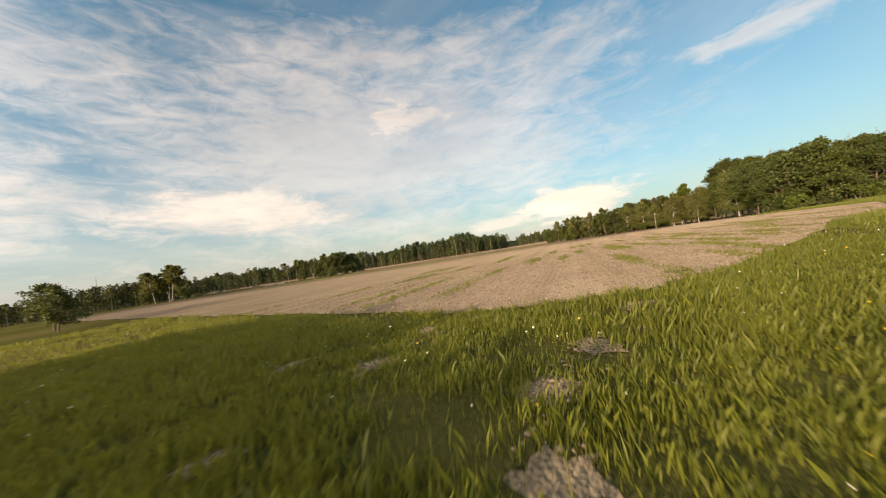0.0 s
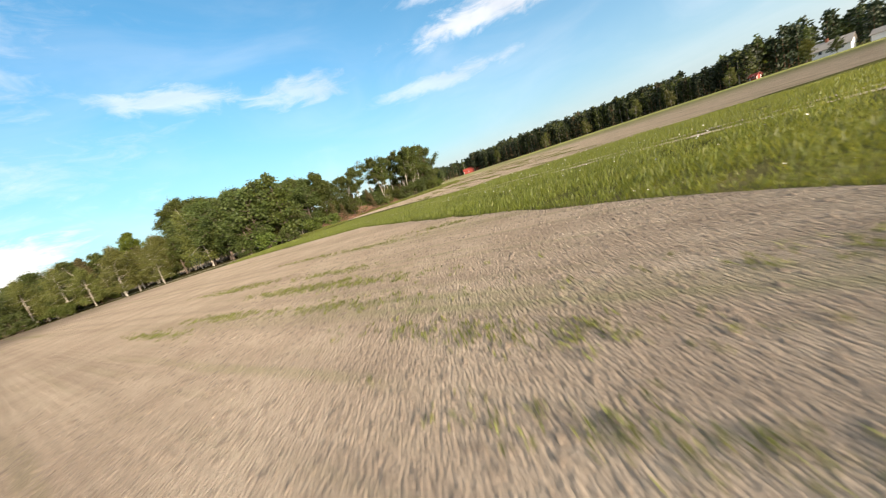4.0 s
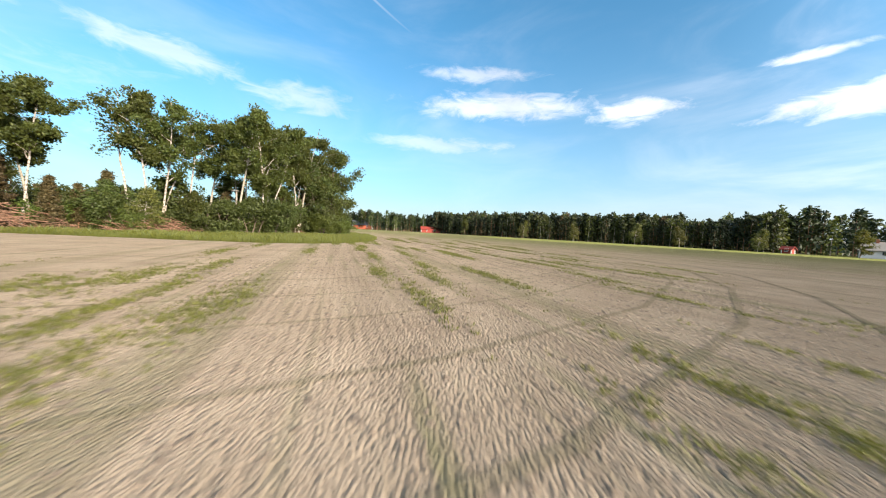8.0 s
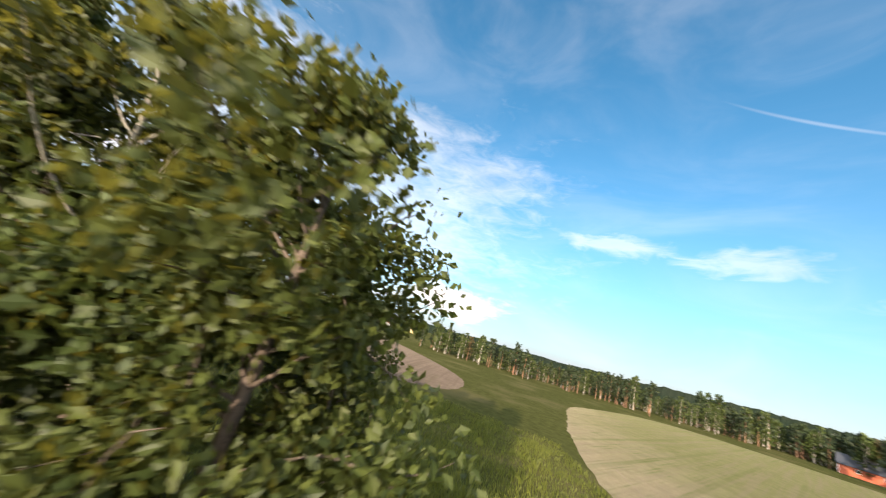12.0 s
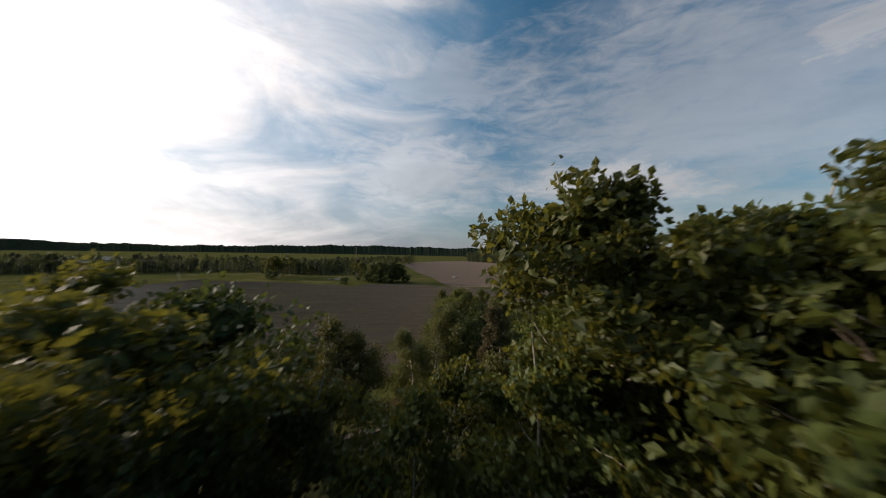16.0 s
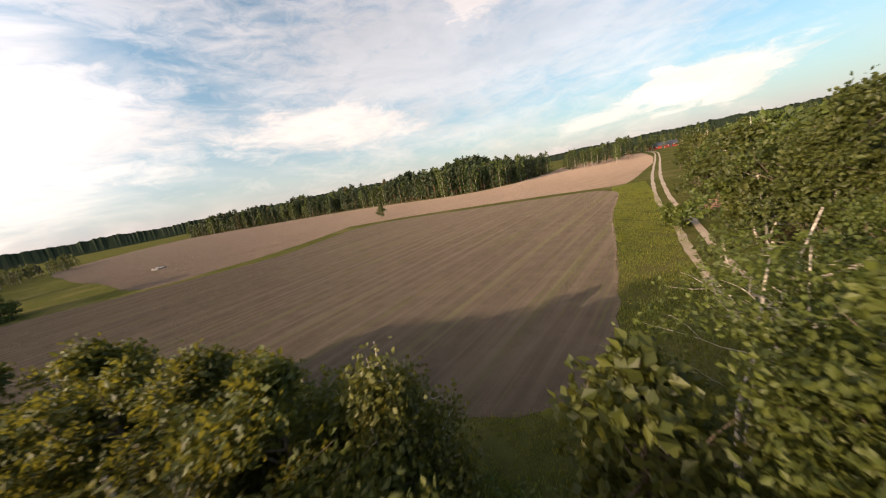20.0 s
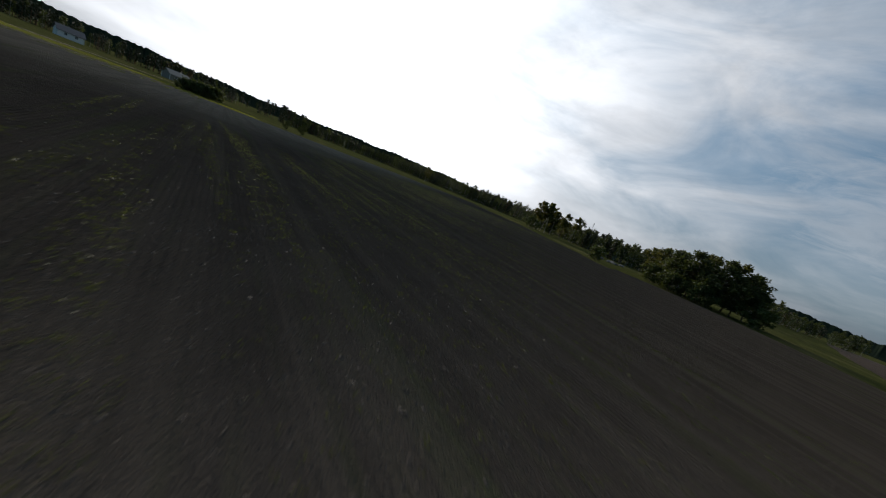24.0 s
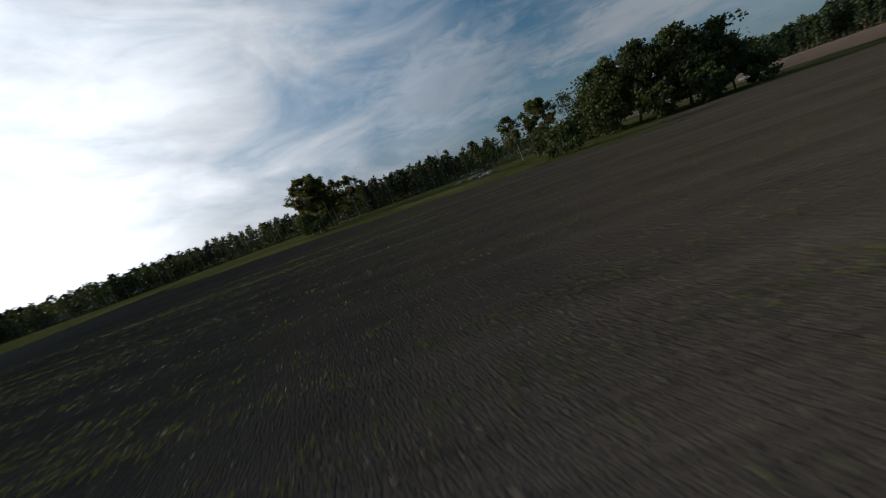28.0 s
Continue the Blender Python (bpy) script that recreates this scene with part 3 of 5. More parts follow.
def conifer_meshes(seed, height, spread, clear, leaves, bark_mat, leaf_mat):
    """Straight stem, whorls of drooping branches set with needle sprays."""
    rng = np.random.default_rng(seed)
    stem = limb(rng, (0, 0, -0.1), (0, 0, 1), height, 0.012, 8)
    wood, centres = [tube(stem, height * 0.014 * np.linspace(1, 0.1, 8), 7)], []
    whorls = int(height * 1.6)
    for w in range(whorls):
        u = clear + (1 - clear) * w / whorls
        z = u * height
        reach = spread * (1 - (u - clear) / (1 - clear)) ** 0.8 + 0.15
        for k in range(5):
            a = rng.uniform(0, 2 * np.pi)
            br = limb(rng, (0, 0, z), (math.cos(a), math.sin(a), 0.05), reach * rng.uniform(0.7, 1.1), 0.1, 4)
            wood.append(tube(br, 0.035 * np.linspace(1, 0.3, 4), 3))
            t = rng.uniform(0.15, 1, max(3, 2 * leaves // (whorls * 5)))
            at = br[0] + (br[-1] - br[0]) * t[:, None]
            centres.append(at + rng.normal(size=at.shape) * 0.16)
    tv, tf = merged(wood)
    lv, lf = leaf_quads(rng, np.concatenate(centres), 0.15 * (5200 / max(leaves, 1)) ** 0.5, 2.0, 0.4)
    return mesh_of("trunk", tv, tf, bark_mat, smooth=True), mesh_of("crown", lv, lf, leaf_mat)


def tree_thing(name, meshes, label, category="tree", group=""):
    """A tree at the plan's edge of nothing: moved into place by its copies."""
    ob = tagged(new(name), label, category, group)
    part("trunk" if category == "tree" else "woody_base", meshes[0], ob)
    part("crown" if category == "tree" else "foliage", meshes[1], ob)
    return ob


class Wood:
    """Sets out trees of given kinds; the first of a kind is built, the rest are copies."""

    def __init__(self):
        self.made = {}

    def put(self, kind, x, y, size=1.0, turn=None, lean=0.0, lean_way=0.0):
        name, build, label, category, group = KINDS[kind]
        turn = (x * 37.7 + y * 71.3) % 360 if turn is None else turn
        q = Matrix.Translation((x, y, 0)) @ Matrix.Rotation(lean, 4, Vector((-math.sin(lean_way), math.cos(lean_way), 0))) @ Matrix.Rotation(radians(turn), 4, "Z")
        fine = headroom(x, y)[0] < 23.0 and (size > 0.62 or category == "bush")
        kind = (kind, fine)
        if kind not in self.made:
            ob = self.made[kind] = tree_thing(name, build(1.0 if fine else 0.26), label, category, group)
            ob.matrix_basis = q @ Matrix.Diagonal((size, size, size, 1))
        else:
            base = self.made[kind]
            ob = copy_thing(base, q)
            ob.scale = (size, size, size)
        return ob


KINDS = {
    "aspen": ("aspen_tree", lambda c: tree_meshes(11, 13.5, 3.1, 0.34, int(13500 * c), 0.155 * c ** -0.5, BARK_ASPEN, LEAF, 0.03, thick=0.0095, limbs=20, gap=0.42), "tall aspen with a bare pale trunk and a high crown", "tree", "trees of the copse"),
    "aspen_b": ("aspen_tree", lambda c: tree_meshes(12, 13.0, 2.8, 0.46, int(10500 * c), 0.155 * c ** -0.5, BARK_BIRCH, LEAF, 0.08, thick=0.008, limbs=18, gap=0.42), "slender aspen with a white bare trunk and small high crown", "tree", "trees of the copse"),
    "aspen_c": ("aspen_tree", lambda c: tree_meshes(31, 13.2, 3.3, 0.38, int(12000 * c), 0.155 * c ** -0.5, BARK_BIRCH, LEAF, 0.13, trunks=2, thick=0.0085, limbs=24, gap=0.42), "forked aspen with two pale stems and a broad crown", "tree", "trees of the copse"),
    "oak": ("leafy_tree", lambda c: tree_meshes(13, 12.0, 3.4, 0.1, int(14000 * c), 0.165 * c ** -0.5, BARK_DARK, LEAF, 0.02, limbs=40, gap=0.36), "full green broadleaf tree leafed almost to the ground", "tree", "trees of the copse"),
    "oak_b": ("leafy_tree", lambda c: tree_meshes(14, 10.5, 3.6, 0.12, int(13000 * c), 0.165 * c ** -0.5, BARK_DARK, LEAF_DARK, 0.04, limbs=38, gap=0.34), "dense dark green broadleaf tree", "tree", "trees of the copse"),
    "maple": ("maple_tree", lambda c: tree_meshes(15, 11.5, 2.2, 0.42, int(22000 * c), 0.125 * c ** -0.5, BARK_DARK, LEAF_MAPLE, 0.05, limbs=36, gap=0.3, long=1.1), "fresh light green maple with large leaves", "tree", "trees of the copse"),
    "birch": ("birch_tree", lambda c: tree_meshes(16, 11.0, 2.7, 0.16, int(13000 * c), 0.13 * c ** -0.5, BARK_BIRCH, LEAF_BIRCH, 0.06, thick=0.011, limbs=36, droop=0.9, gap=0.25), "birch with white trunk and drooping yellow-green twigs", "tree", "trees of the copse"),
    "willow": ("willow", lambda c: tree_meshes(23, 6.0, 2.6, 0.04, int(9000 * c), 0.15 * c ** -0.5, BARK_DARK, LEAF, 0.12, trunks=4, thick=0.014, limbs=40, gap=0.28), "bushy willow with upright shoots at the field's edge", "tree", "willows of the tongue"),
    "birch_lean": ("leaning_birch", lambda c: tree_meshes(17, 12.5, 2.6, 0.5, int(1700 * c), 0.15 * c ** -0.5, BARK_BIRCH, LEAF, 0.06, thick=0.0085, limbs=15, gap=0.22), "leaning white birch with a long bare trunk and thin crown", "tree", "leaning birches"),
    "birch_lean_b": ("leaning_birch", lambda c: tree_meshes(29, 11.5, 2.6, 0.42, int(2300 * c), 0.15 * c ** -0.5, BARK_BIRCH, LEAF, 0.06, trunks=2, thick=0.0085, limbs=18, gap=0.2), "leaning forked birch with pale bare limbs", "tree", "leaning birches"),
    "birch_bare": ("half_bare_birch", lambda c: tree_meshes(18, 11.5, 2.7, 0.35, int(5200 * c), 0.12 * c ** -0.5, BARK_BIRCH, LEAF, 0.05, trunks=3, thick=0.011, limbs=30, gap=0.15), "half-bare birch with several pale forked stems", "tree", "trees of the copse"),
    "spruce": ("withered_spruce", lambda c: conifer_meshes(19, 9.0, 1.9, 0.1, int(15000 * c), BARK_PINE, RUSTY), "withered rust-brown young spruce", "tree", "withered spruces"),
    "spruce_green": ("spruce_tree", lambda c: conifer_meshes(20, 8.0, 1.8, 0.06, int(5200 * c), BARK_PINE, NEEDLE), "dark green young spruce", "tree", "trees of the copse"),
    "bush": ("bush", lambda c: tree_meshes(21, 3.0, 1.9, 0.03, int(5200 * c), 0.13 * c ** -0.5, BARK_DARK, LEAF_BUSH, 0.05, trunks=3, limbs=18, gap=0.25), "rounded yellow-green shrub at the wood's edge", "bush", "bushes of the copse"),
    "bush_dark": ("bush", lambda c: tree_meshes(22, 3.8, 2.1, 0.03, int(5200 * c), 0.135 * c ** -0.5, BARK_DARK, LEAF_DARK, 0.05, trunks=3, limbs=18, gap=0.25), "dark green shrub under the trees", "bush", "bushes of the copse"),
}
TALL = {"aspen": 13.5, "aspen_b": 13.0, "aspen_c": 13.2, "oak": 12.0, "oak_b": 10.5, "maple": 11.5, "birch": 11.0, "willow": 6.0, "birch_lean": 12.0, "birch_lean_b": 11.0, "birch_bare": 11.5, "spruce": 9.0, "spruce_green": 8.0, "bush": 3.0, "bush_dark": 3.8}
wood = Wood()
rng = np.random.default_rng(5)
# the open lane over and between the crowns: place and the height up to which trees grow beneath it
LANE = np.array([(115.2, 29.2, 4.7), (121.8, 32.6, 6.3), (128.2, 39.6, 8.2), (122.6, 49.0, 10.2), (111.5, 53.9, 11.7), (109.1, 60.7, 12.1), (105.9, 66.9, 12.2), (102.2, 71.1, 12.6), (95.6, 76.0, 12.6), (87.6, 80.4, 12.2), (80.3, 83.9, 11.6), (76.0, 85.8, 11.4), (72.2, 87.9, 11.1), (68.9, 90.6, 10.7), (65.9, 93.8, 10.2), (63.2, 97.5, 9.9), (61.2, 101.6, 9.5), (60.0, 106.2, 8.7), (58.3, 111.1, 7.6), (55.8, 115.0, 6.9), (54.4, 119.1, 5.4), (51.9, 122.4, 3.9), (48.4, 124.3, 2.6)])


def headroom(x, y):
    """How near the lane passes, and how tall a tree may grow there."""
    a, b = LANE[:-1], LANE[1:]
    d = b[:, :2] - a[:, :2]
    t = np.clip((((x, y) - a[:, :2]) * d).sum(1) / (d ** 2).sum(1), 0, 1)
    off = np.linalg.norm(a[:, :2] + d * t[:, None] - (x, y), axis=1)
    i = off.argmin()
    return off[i], a[i, 2] + (b[i, 2] - a[i, 2]) * t[i]


def plant(kind, x, y, size):
    """Sets a tree, kept lower or left out where the lane is near."""
    off, room = headroom(x, y)
    if off < 3.6:
        size = min(size, (room - 0.6) / TALL[kind])
    elif off < 4.6:
        size = min(size, (room + 1.0) / TALL[kind])
    if size > 0.3:
        wood.put(kind, x, y, size)


def fill(poly, spacing, kinds, low, high, seed, placed):
    """Trees of mixed kinds, at least a spacing apart."""
    g = np.random.default_rng(seed)
    for x, y in scatter(g, poly, 700):
        if all((x - u) ** 2 + (y - v) ** 2 > spacing ** 2 for u, v in placed):
            placed.append((x, y))
            kind = kinds[g.integers(0, len(kinds))]
            plant(kind, x, y, g.uniform(low, high) / TALL[kind])


# copse east of the road: bare-stemmed aspens over shrubs along its south edge, leafy trees at its east end
copse = []
for x, y, kind, size in [(117.6, 43.6, "oak_b", 1.16), (122.6, 44.2, "oak", 0.86), (123.2, 41.2, "oak", 0.6), (116.2, 43.1, "aspen", 1.13), (114.0, 41.9, "aspen_b", 1.1), (112.8, 44.8, "aspen_b", 1.04), (107.2, 42.6, "aspen_c", 1.05), (104.6, 44.0, "aspen", 1.0), (111.2, 44.8, "aspen", 1.04), (108.9, 45.9, "aspen_b", 1.04), (117.3, 40.0, "oak_b", 0.56), (120.1, 39.3, "oak", 0.42), (106.6, 48.7, "aspen", 1.0),
                         (102.9, 50.4, "aspen_c", 0.99), (100.4, 48.9, "aspen_b", 1.0), (96.5, 62.4, "aspen_b", 0.92), (97.6, 64.4, "aspen_b", 0.9), (94.6, 65.0, "aspen_c", 0.95), (97.4, 56.2, "aspen", 0.84), (95.2, 54.2, "aspen_b", 0.9), (92.4, 56.6, "aspen_c", 0.86), (84.2, 61.2, "oak_b", 1.1), (85.6, 58.4, "oak", 1.02), (87.4, 56.6, "oak_b", 0.98),
                         (76.5, 62.9, "birch", 1.16), (74.4, 62.8, "oak_b", 1.22), (72.4, 59.5, "oak", 1.04), (77.3, 73.4, "oak", 1.06), (71.6, 66.9, "birch", 1.1), (79.0, 71.2, "aspen", 1.02), (69.9, 62.4, "oak_b", 1.05),
                         (101.0, 53.8, "spruce", 0.62), (94.7, 55.3, "spruce", 0.62), (109.0, 48.2, "spruce", 0.66), (114.8, 44.6, "spruce", 0.7), (106.1, 46.2, "spruce", 0.5),
                         (74.2, 97.6, "maple", 1.08), (73.8, 93.4, "birch", 0.8), (75.4, 94.2, "birch", 0.84), (73.5, 92.5, "birch", 0.84), (76.0, 92.6, "birch", 0.82), (78.6, 93.4, "birch", 0.98), (72.0, 94.6, "birch", 0.78), (80.2, 96.0, "birch", 1.05), (85.0, 92.2, "aspen", 1.27), (90.4, 88.8, "aspen", 1.22), (91.4, 85.7, "aspen", 1.24), (94.8, 85.5, "aspen_c", 1.3), (82.6, 92.4, "aspen_b", 1.2), (89.2, 90.0, "oak", 1.36), (80.4, 92.6, "aspen", 1.1),
                         (98.2, 84.8, "aspen", 1.3), (101.2, 83.6, "aspen_b", 1.32), (95.8, 88.6, "aspen_c", 1.3), (104.5, 84.5, "aspen_c", 1.18), (69.9, 110.2, "birch_bare", 0.97), (69.7, 97.3, "birch", 0.55), (67.3, 98.7, "oak_b", 0.52)]:
    copse.append((x, y))
    plant(kind, x, y, size)
for x, y, kind, size, lean, way in [(100.2, 67.2, "birch_lean", 1.0, 0.74, 68), (101.0, 70.1, "birch_lean_b", 1.0, 0.7, 70), (98.6, 69.6, "birch_lean", 1.02, 0.52, 78), (99.6, 72.6, "birch_lean_b", 1.05, 0.62, 74), (99.4, 76.1, "birch_lean", 1.05, 0.5, 70), (100.2, 80.1, "birch_lean", 1.0, 0.44, 74), (101.8, 74.4, "birch_lean_b", 1.0, 0.64, 64), (103.2, 78.0, "birch_lean", 0.95, 0.5, 60),
                                    (97.2, 66.4, "birch_lean", 1.0, 0.3, 80), (96.6, 72.4, "birch_lean_b", 1.0, 0.36, 85), (98.0, 64.6, "birch_lean", 0.98, 0.4, 72), (106.4, 75.2, "birch_lean_b", 0.98, 0.62, 54), (108.2, 76.4, "birch_lean_b", 0.95, 0.6, 48), (104.6, 73.4, "birch_lean", 0.95, 0.66, 62), (102.4, 82.0, "birch_lean", 0.95, 0.4, 80), (95.4, 69.0, "birch_lean", 1.0, 0.2, 100),
                                    (115.0, 42.9, "birch_lean", 1.05, 0.28, 0), (111.6, 44.1, "birch_lean", 1.05, 0.26, 8), (108.0, 46.0, "birch_lean_b", 1.0, 0.24, 8), (104.4, 48.6, "birch_lean", 1.15, 0.2, 20), (100.7, 51.6, "birch_lean", 1.1, 0.15, 30)]:
    copse.append((x, y))
    off, room = headroom(x + 3 * math.cos(radians(way)), y + 3 * math.sin(radians(way)))
    if off > 5.0 or room > TALL[kind] * size * math.cos(lean) + 0.4:
        wood.put(kind, x, y, size, lean=lean, lean_way=radians(way))
fill([(79.4, 77.6), (93.8, 65.0), (95.5, 66.1), (95.3, 73.6), (97.4, 82.0), (94.7, 88.5), (89.1, 95.8), (81.4, 98.0), (78.4, 90.4), (77.0, 86.7)], 3.7, ("aspen", "aspen_c", "aspen_b", "aspen"), 12.0, 14.2, 8, copse)
fill([(78, 70), (86, 66), (94, 63), (95.5, 68), (92, 75), (80, 82)], 3.3, ("aspen", "oak_b", "aspen_c", "oak", "aspen_b"), 11.2, 13.2, 17, copse)
fill([(100, 58), (108, 52), (113, 52), (106, 64), (101, 64)], 2.6, ("oak_b", "bush_dark", "spruce", "bush_dark"), 2.6, 5.0, 18, copse)
fill([(96, 57), (103, 59), (106, 68), (105, 80), (98, 82), (94, 70)], 2.1, ("bush_dark", "oak_b", "spruce", "bush_dark", "spruce_green"), 1.6, 3.6, 19, [])
fill([(97, 50), (106, 47.5), (109, 54), (102, 60), (95, 58)], 2.0, ("bush_dark", "oak_b", "bush_dark", "spruce"), 2.0, 4.2, 20, [])
fill([(82.0, 54.1), (91.0, 51.7), (100.0, 47.2), (109.0, 42.6), (115.6, 40.5), (120.5, 40.9), (117.6, 44.4), (108.4, 49.1), (99.8, 55.2), (90.8, 65.4), (83.7, 60.1)], 2.4, ("oak_b", "birch", "oak", "spruce", "oak_b", "oak"), 2.6, 4.6, 16, [])
fill([(103.9, 48.9), (113.9, 44.3), (117.0, 47.3), (105.9, 59.3)], 2.3, ("oak_b", "spruce_green", "spruce", "oak_b"), 4.5, 7.0, 15, copse)
fill([(68.3, 61.3), (75.0, 59.4), (77.8, 64.3), (78.0, 79.5), (70.3, 77.7)], 2.9, ("oak", "birch", "oak_b"), 11.6, 13.2, 13, copse)
fill([(72.5, 89.5), (78.0, 88.5), (78.4, 95.2), (73.5, 97.8)], 3.2, ("oak_b", "birch", "oak"), 6.5, 9.0, 14, copse)
for k in range(12):
    copse.append((73.4 + 0.5 * (k % 3) + max(0, k - 7) * 0.8, 103.5 + 3.3 * k))
    kind = ("aspen_b", "aspen", "aspen_c", "oak_b")[k % 4]
    plant(kind, *copse[-1], (10.4 + (k * 7 % 5) * 0.25) / TALL[kind])
for k in range(6):
    copse.append((71.4 + 0.35 * (k * 5 % 3), 105 + 3.1 * k))
    plant("oak_b" if k % 2 else "birch", *copse[-1], (5.6 + (k * 3 % 4) * 0.5) / TALL["oak_b" if k % 2 else "birch"])
fill([(77.3, 100.7), (89.2, 96.7), (87.5, 110.6), (90.0, 127.8), (86.0, 141.0), (80.1, 139.6), (75.2, 118.1)], 4.0, ("oak_b", "oak", "aspen_c", "oak_b", "oak"), 9.6, 11.2, 9, copse)
fill([(81.6, 156.8), (98.1, 152.6), (102.1, 168.1), (97.2, 186.6), (90.3, 189.2), (85.2, 172.6)], 4.5, ("oak_b", "oak", "birch_bare", "birch"), 8.5, 11.0, 10, copse)
for x, y in [(118.6, 38.1), (121.2, 39.1), (116.1, 39.5), (123.4, 42.5), (124.9, 46.3), (106.2, 44.2), (102.5, 45.9), (98.5, 48.8), (90.0, 54.4), (80.9, 54.6), (77.9, 57.3), (95.5, 52.2), (87.0, 57.7), (72.0, 87.7), (71.2, 111.0), (74.5, 147.6), (80.2, 146.1), (82.4, 153.5), (71.0, 102.0), (71.5, 116.3), (71.5, 113.8), (72.4, 121.4), (73.6, 127.6),
             (107.1, 45.8), (112.0, 51.2), (96.5, 77.8), (92.5, 73.9), (98.5, 80.3), (71.2, 58.1), (68.2, 65.1), (68.3, 60.6)]:
    wood.put("bush" if (x * 7) % 3 > 0.8 else "bush_dark", x, y, 0.66 + (x * 13 % 5) * 0.1)
wood.put("birch", 56.0, 111.7, 0.73)
wood.put("oak", 54.4, 110.2, 0.66)
wood.put("oak", 52.2, 110.8, 0.66)
wood.put("birch", 64.6, 85.2, 0.88)
wood.put("birch", 61.4, 83.6, 0.8)
wood.put("oak", 120.6, 40.2, 1.13)
for x, y, size in [(106.8, 41.4, 1.1), (108.4, 41.8, 0.9), (105.4, 42.8, 1.15), (103.6, 44.4, 1.0), (118.8, 40.6, 0.9), (117.4, 41.2, 0.6), (121.6, 39.0, 0.8), (119.8, 38.6, 0.75)]:
    wood.put("bush_dark", x, y, size)
for x, y, kind, size in [(92.6, 69.6, "aspen", 1.08), (89.4, 71.4, "aspen_c", 1.1), (90.4, 67.4, "aspen", 1.06), (86.6, 70.4, "aspen", 1.05), (87.6, 67.2, "aspen_c", 1.02), (84.4, 75.0, "aspen", 1.14), (76.6, 79.4, "aspen_c", 1.1), (81.2, 91.6, "aspen", 1.3), (83.2, 89.9, "aspen_b", 1.28), (86.0, 91.0, "aspen", 1.26), (88.6, 91.6, "aspen_b", 1.28)]:
    wood.put(kind, x, y, size)
# the tongue of wood west of the road
tongue = []
for x, y, kind, size in [(38.9, 113.1, "willow", 0.84), (39.8, 114.8, "willow", 0.79), (38.3, 110.3, "willow", 0.87), (42.1, 115.0, "willow", 0.76), (40.9, 111.9, "willow", 0.94), (44.2, 112.9, "willow", 0.94), (47.2, 113.3, "willow", 0.86), (40.1, 109.4, "birch", 0.72), (44.0, 110.2, "oak", 0.66), (44.4, 108.3, "birch", 0.8), (48.4, 110.4, "oak", 0.68), (49.3, 106.1, "birch", 0.84), (53.8, 108.2, "birch", 0.74), (53.1, 102.8, "oak", 0.76),
                         (58.2, 107.4, "birch", 0.84), (58.4, 99.8, "birch", 0.84), (61.0, 95.4, "birch", 0.86), (66.6, 97.9, "spruce", 1.05), (62.4, 92.5, "birch", 0.7), (53.9, 111.7, "birch", 0.66), (51.3, 112.0, "birch", 0.64), (56.4, 111.1, "birch", 0.6), (62.9, 105.6, "birch", 0.76), (64.5, 111.2, "oak", 0.7), (64.8, 116.0, "birch_bare", 0.74), (63.8, 87.5, "birch", 0.8), (63.4, 78.0, "birch", 0.7), (61, 111.8, "oak", 0.74), (63.4, 107.4, "oak_b", 0.98), (65.6, 102.3, "oak_b", 0.64), (66.5, 105.8, "oak_b", 0.64), (66.2, 109.1, "oak", 0.56), (66.0, 113.1, "birch", 0.64)]:
    tongue.append((x, y))
    plant(kind, x, y, size)
fill([(61.1, 93.7), (56.0, 99.7), (48.0, 105.8), (39.7, 109.2), (39.3, 111.0), (48.0, 112.0), (55.1, 109.5), (60.6, 109.7), (63.3, 112.0), (63.9, 96.1)], 3.0, ("oak_b", "birch", "oak", "birch"), 7.4, 8.8, 12, tongue)
for x, y in [(37.9, 111.5), (45.2, 114.2), (49.8, 113.0), (42.8, 107.4), (48.9, 103.1), (55.1, 97.1), (58.6, 92.9), (63.3, 117.9), (66.0, 94.8), (57.3, 111.6), (53.7, 111.9), (66.4, 105.8)]:
    wood.put("bush_dark" if (y * 3) % 2 > 0.8 else "bush", x, y, 0.72 + (x * 11 % 4) * 0.1)
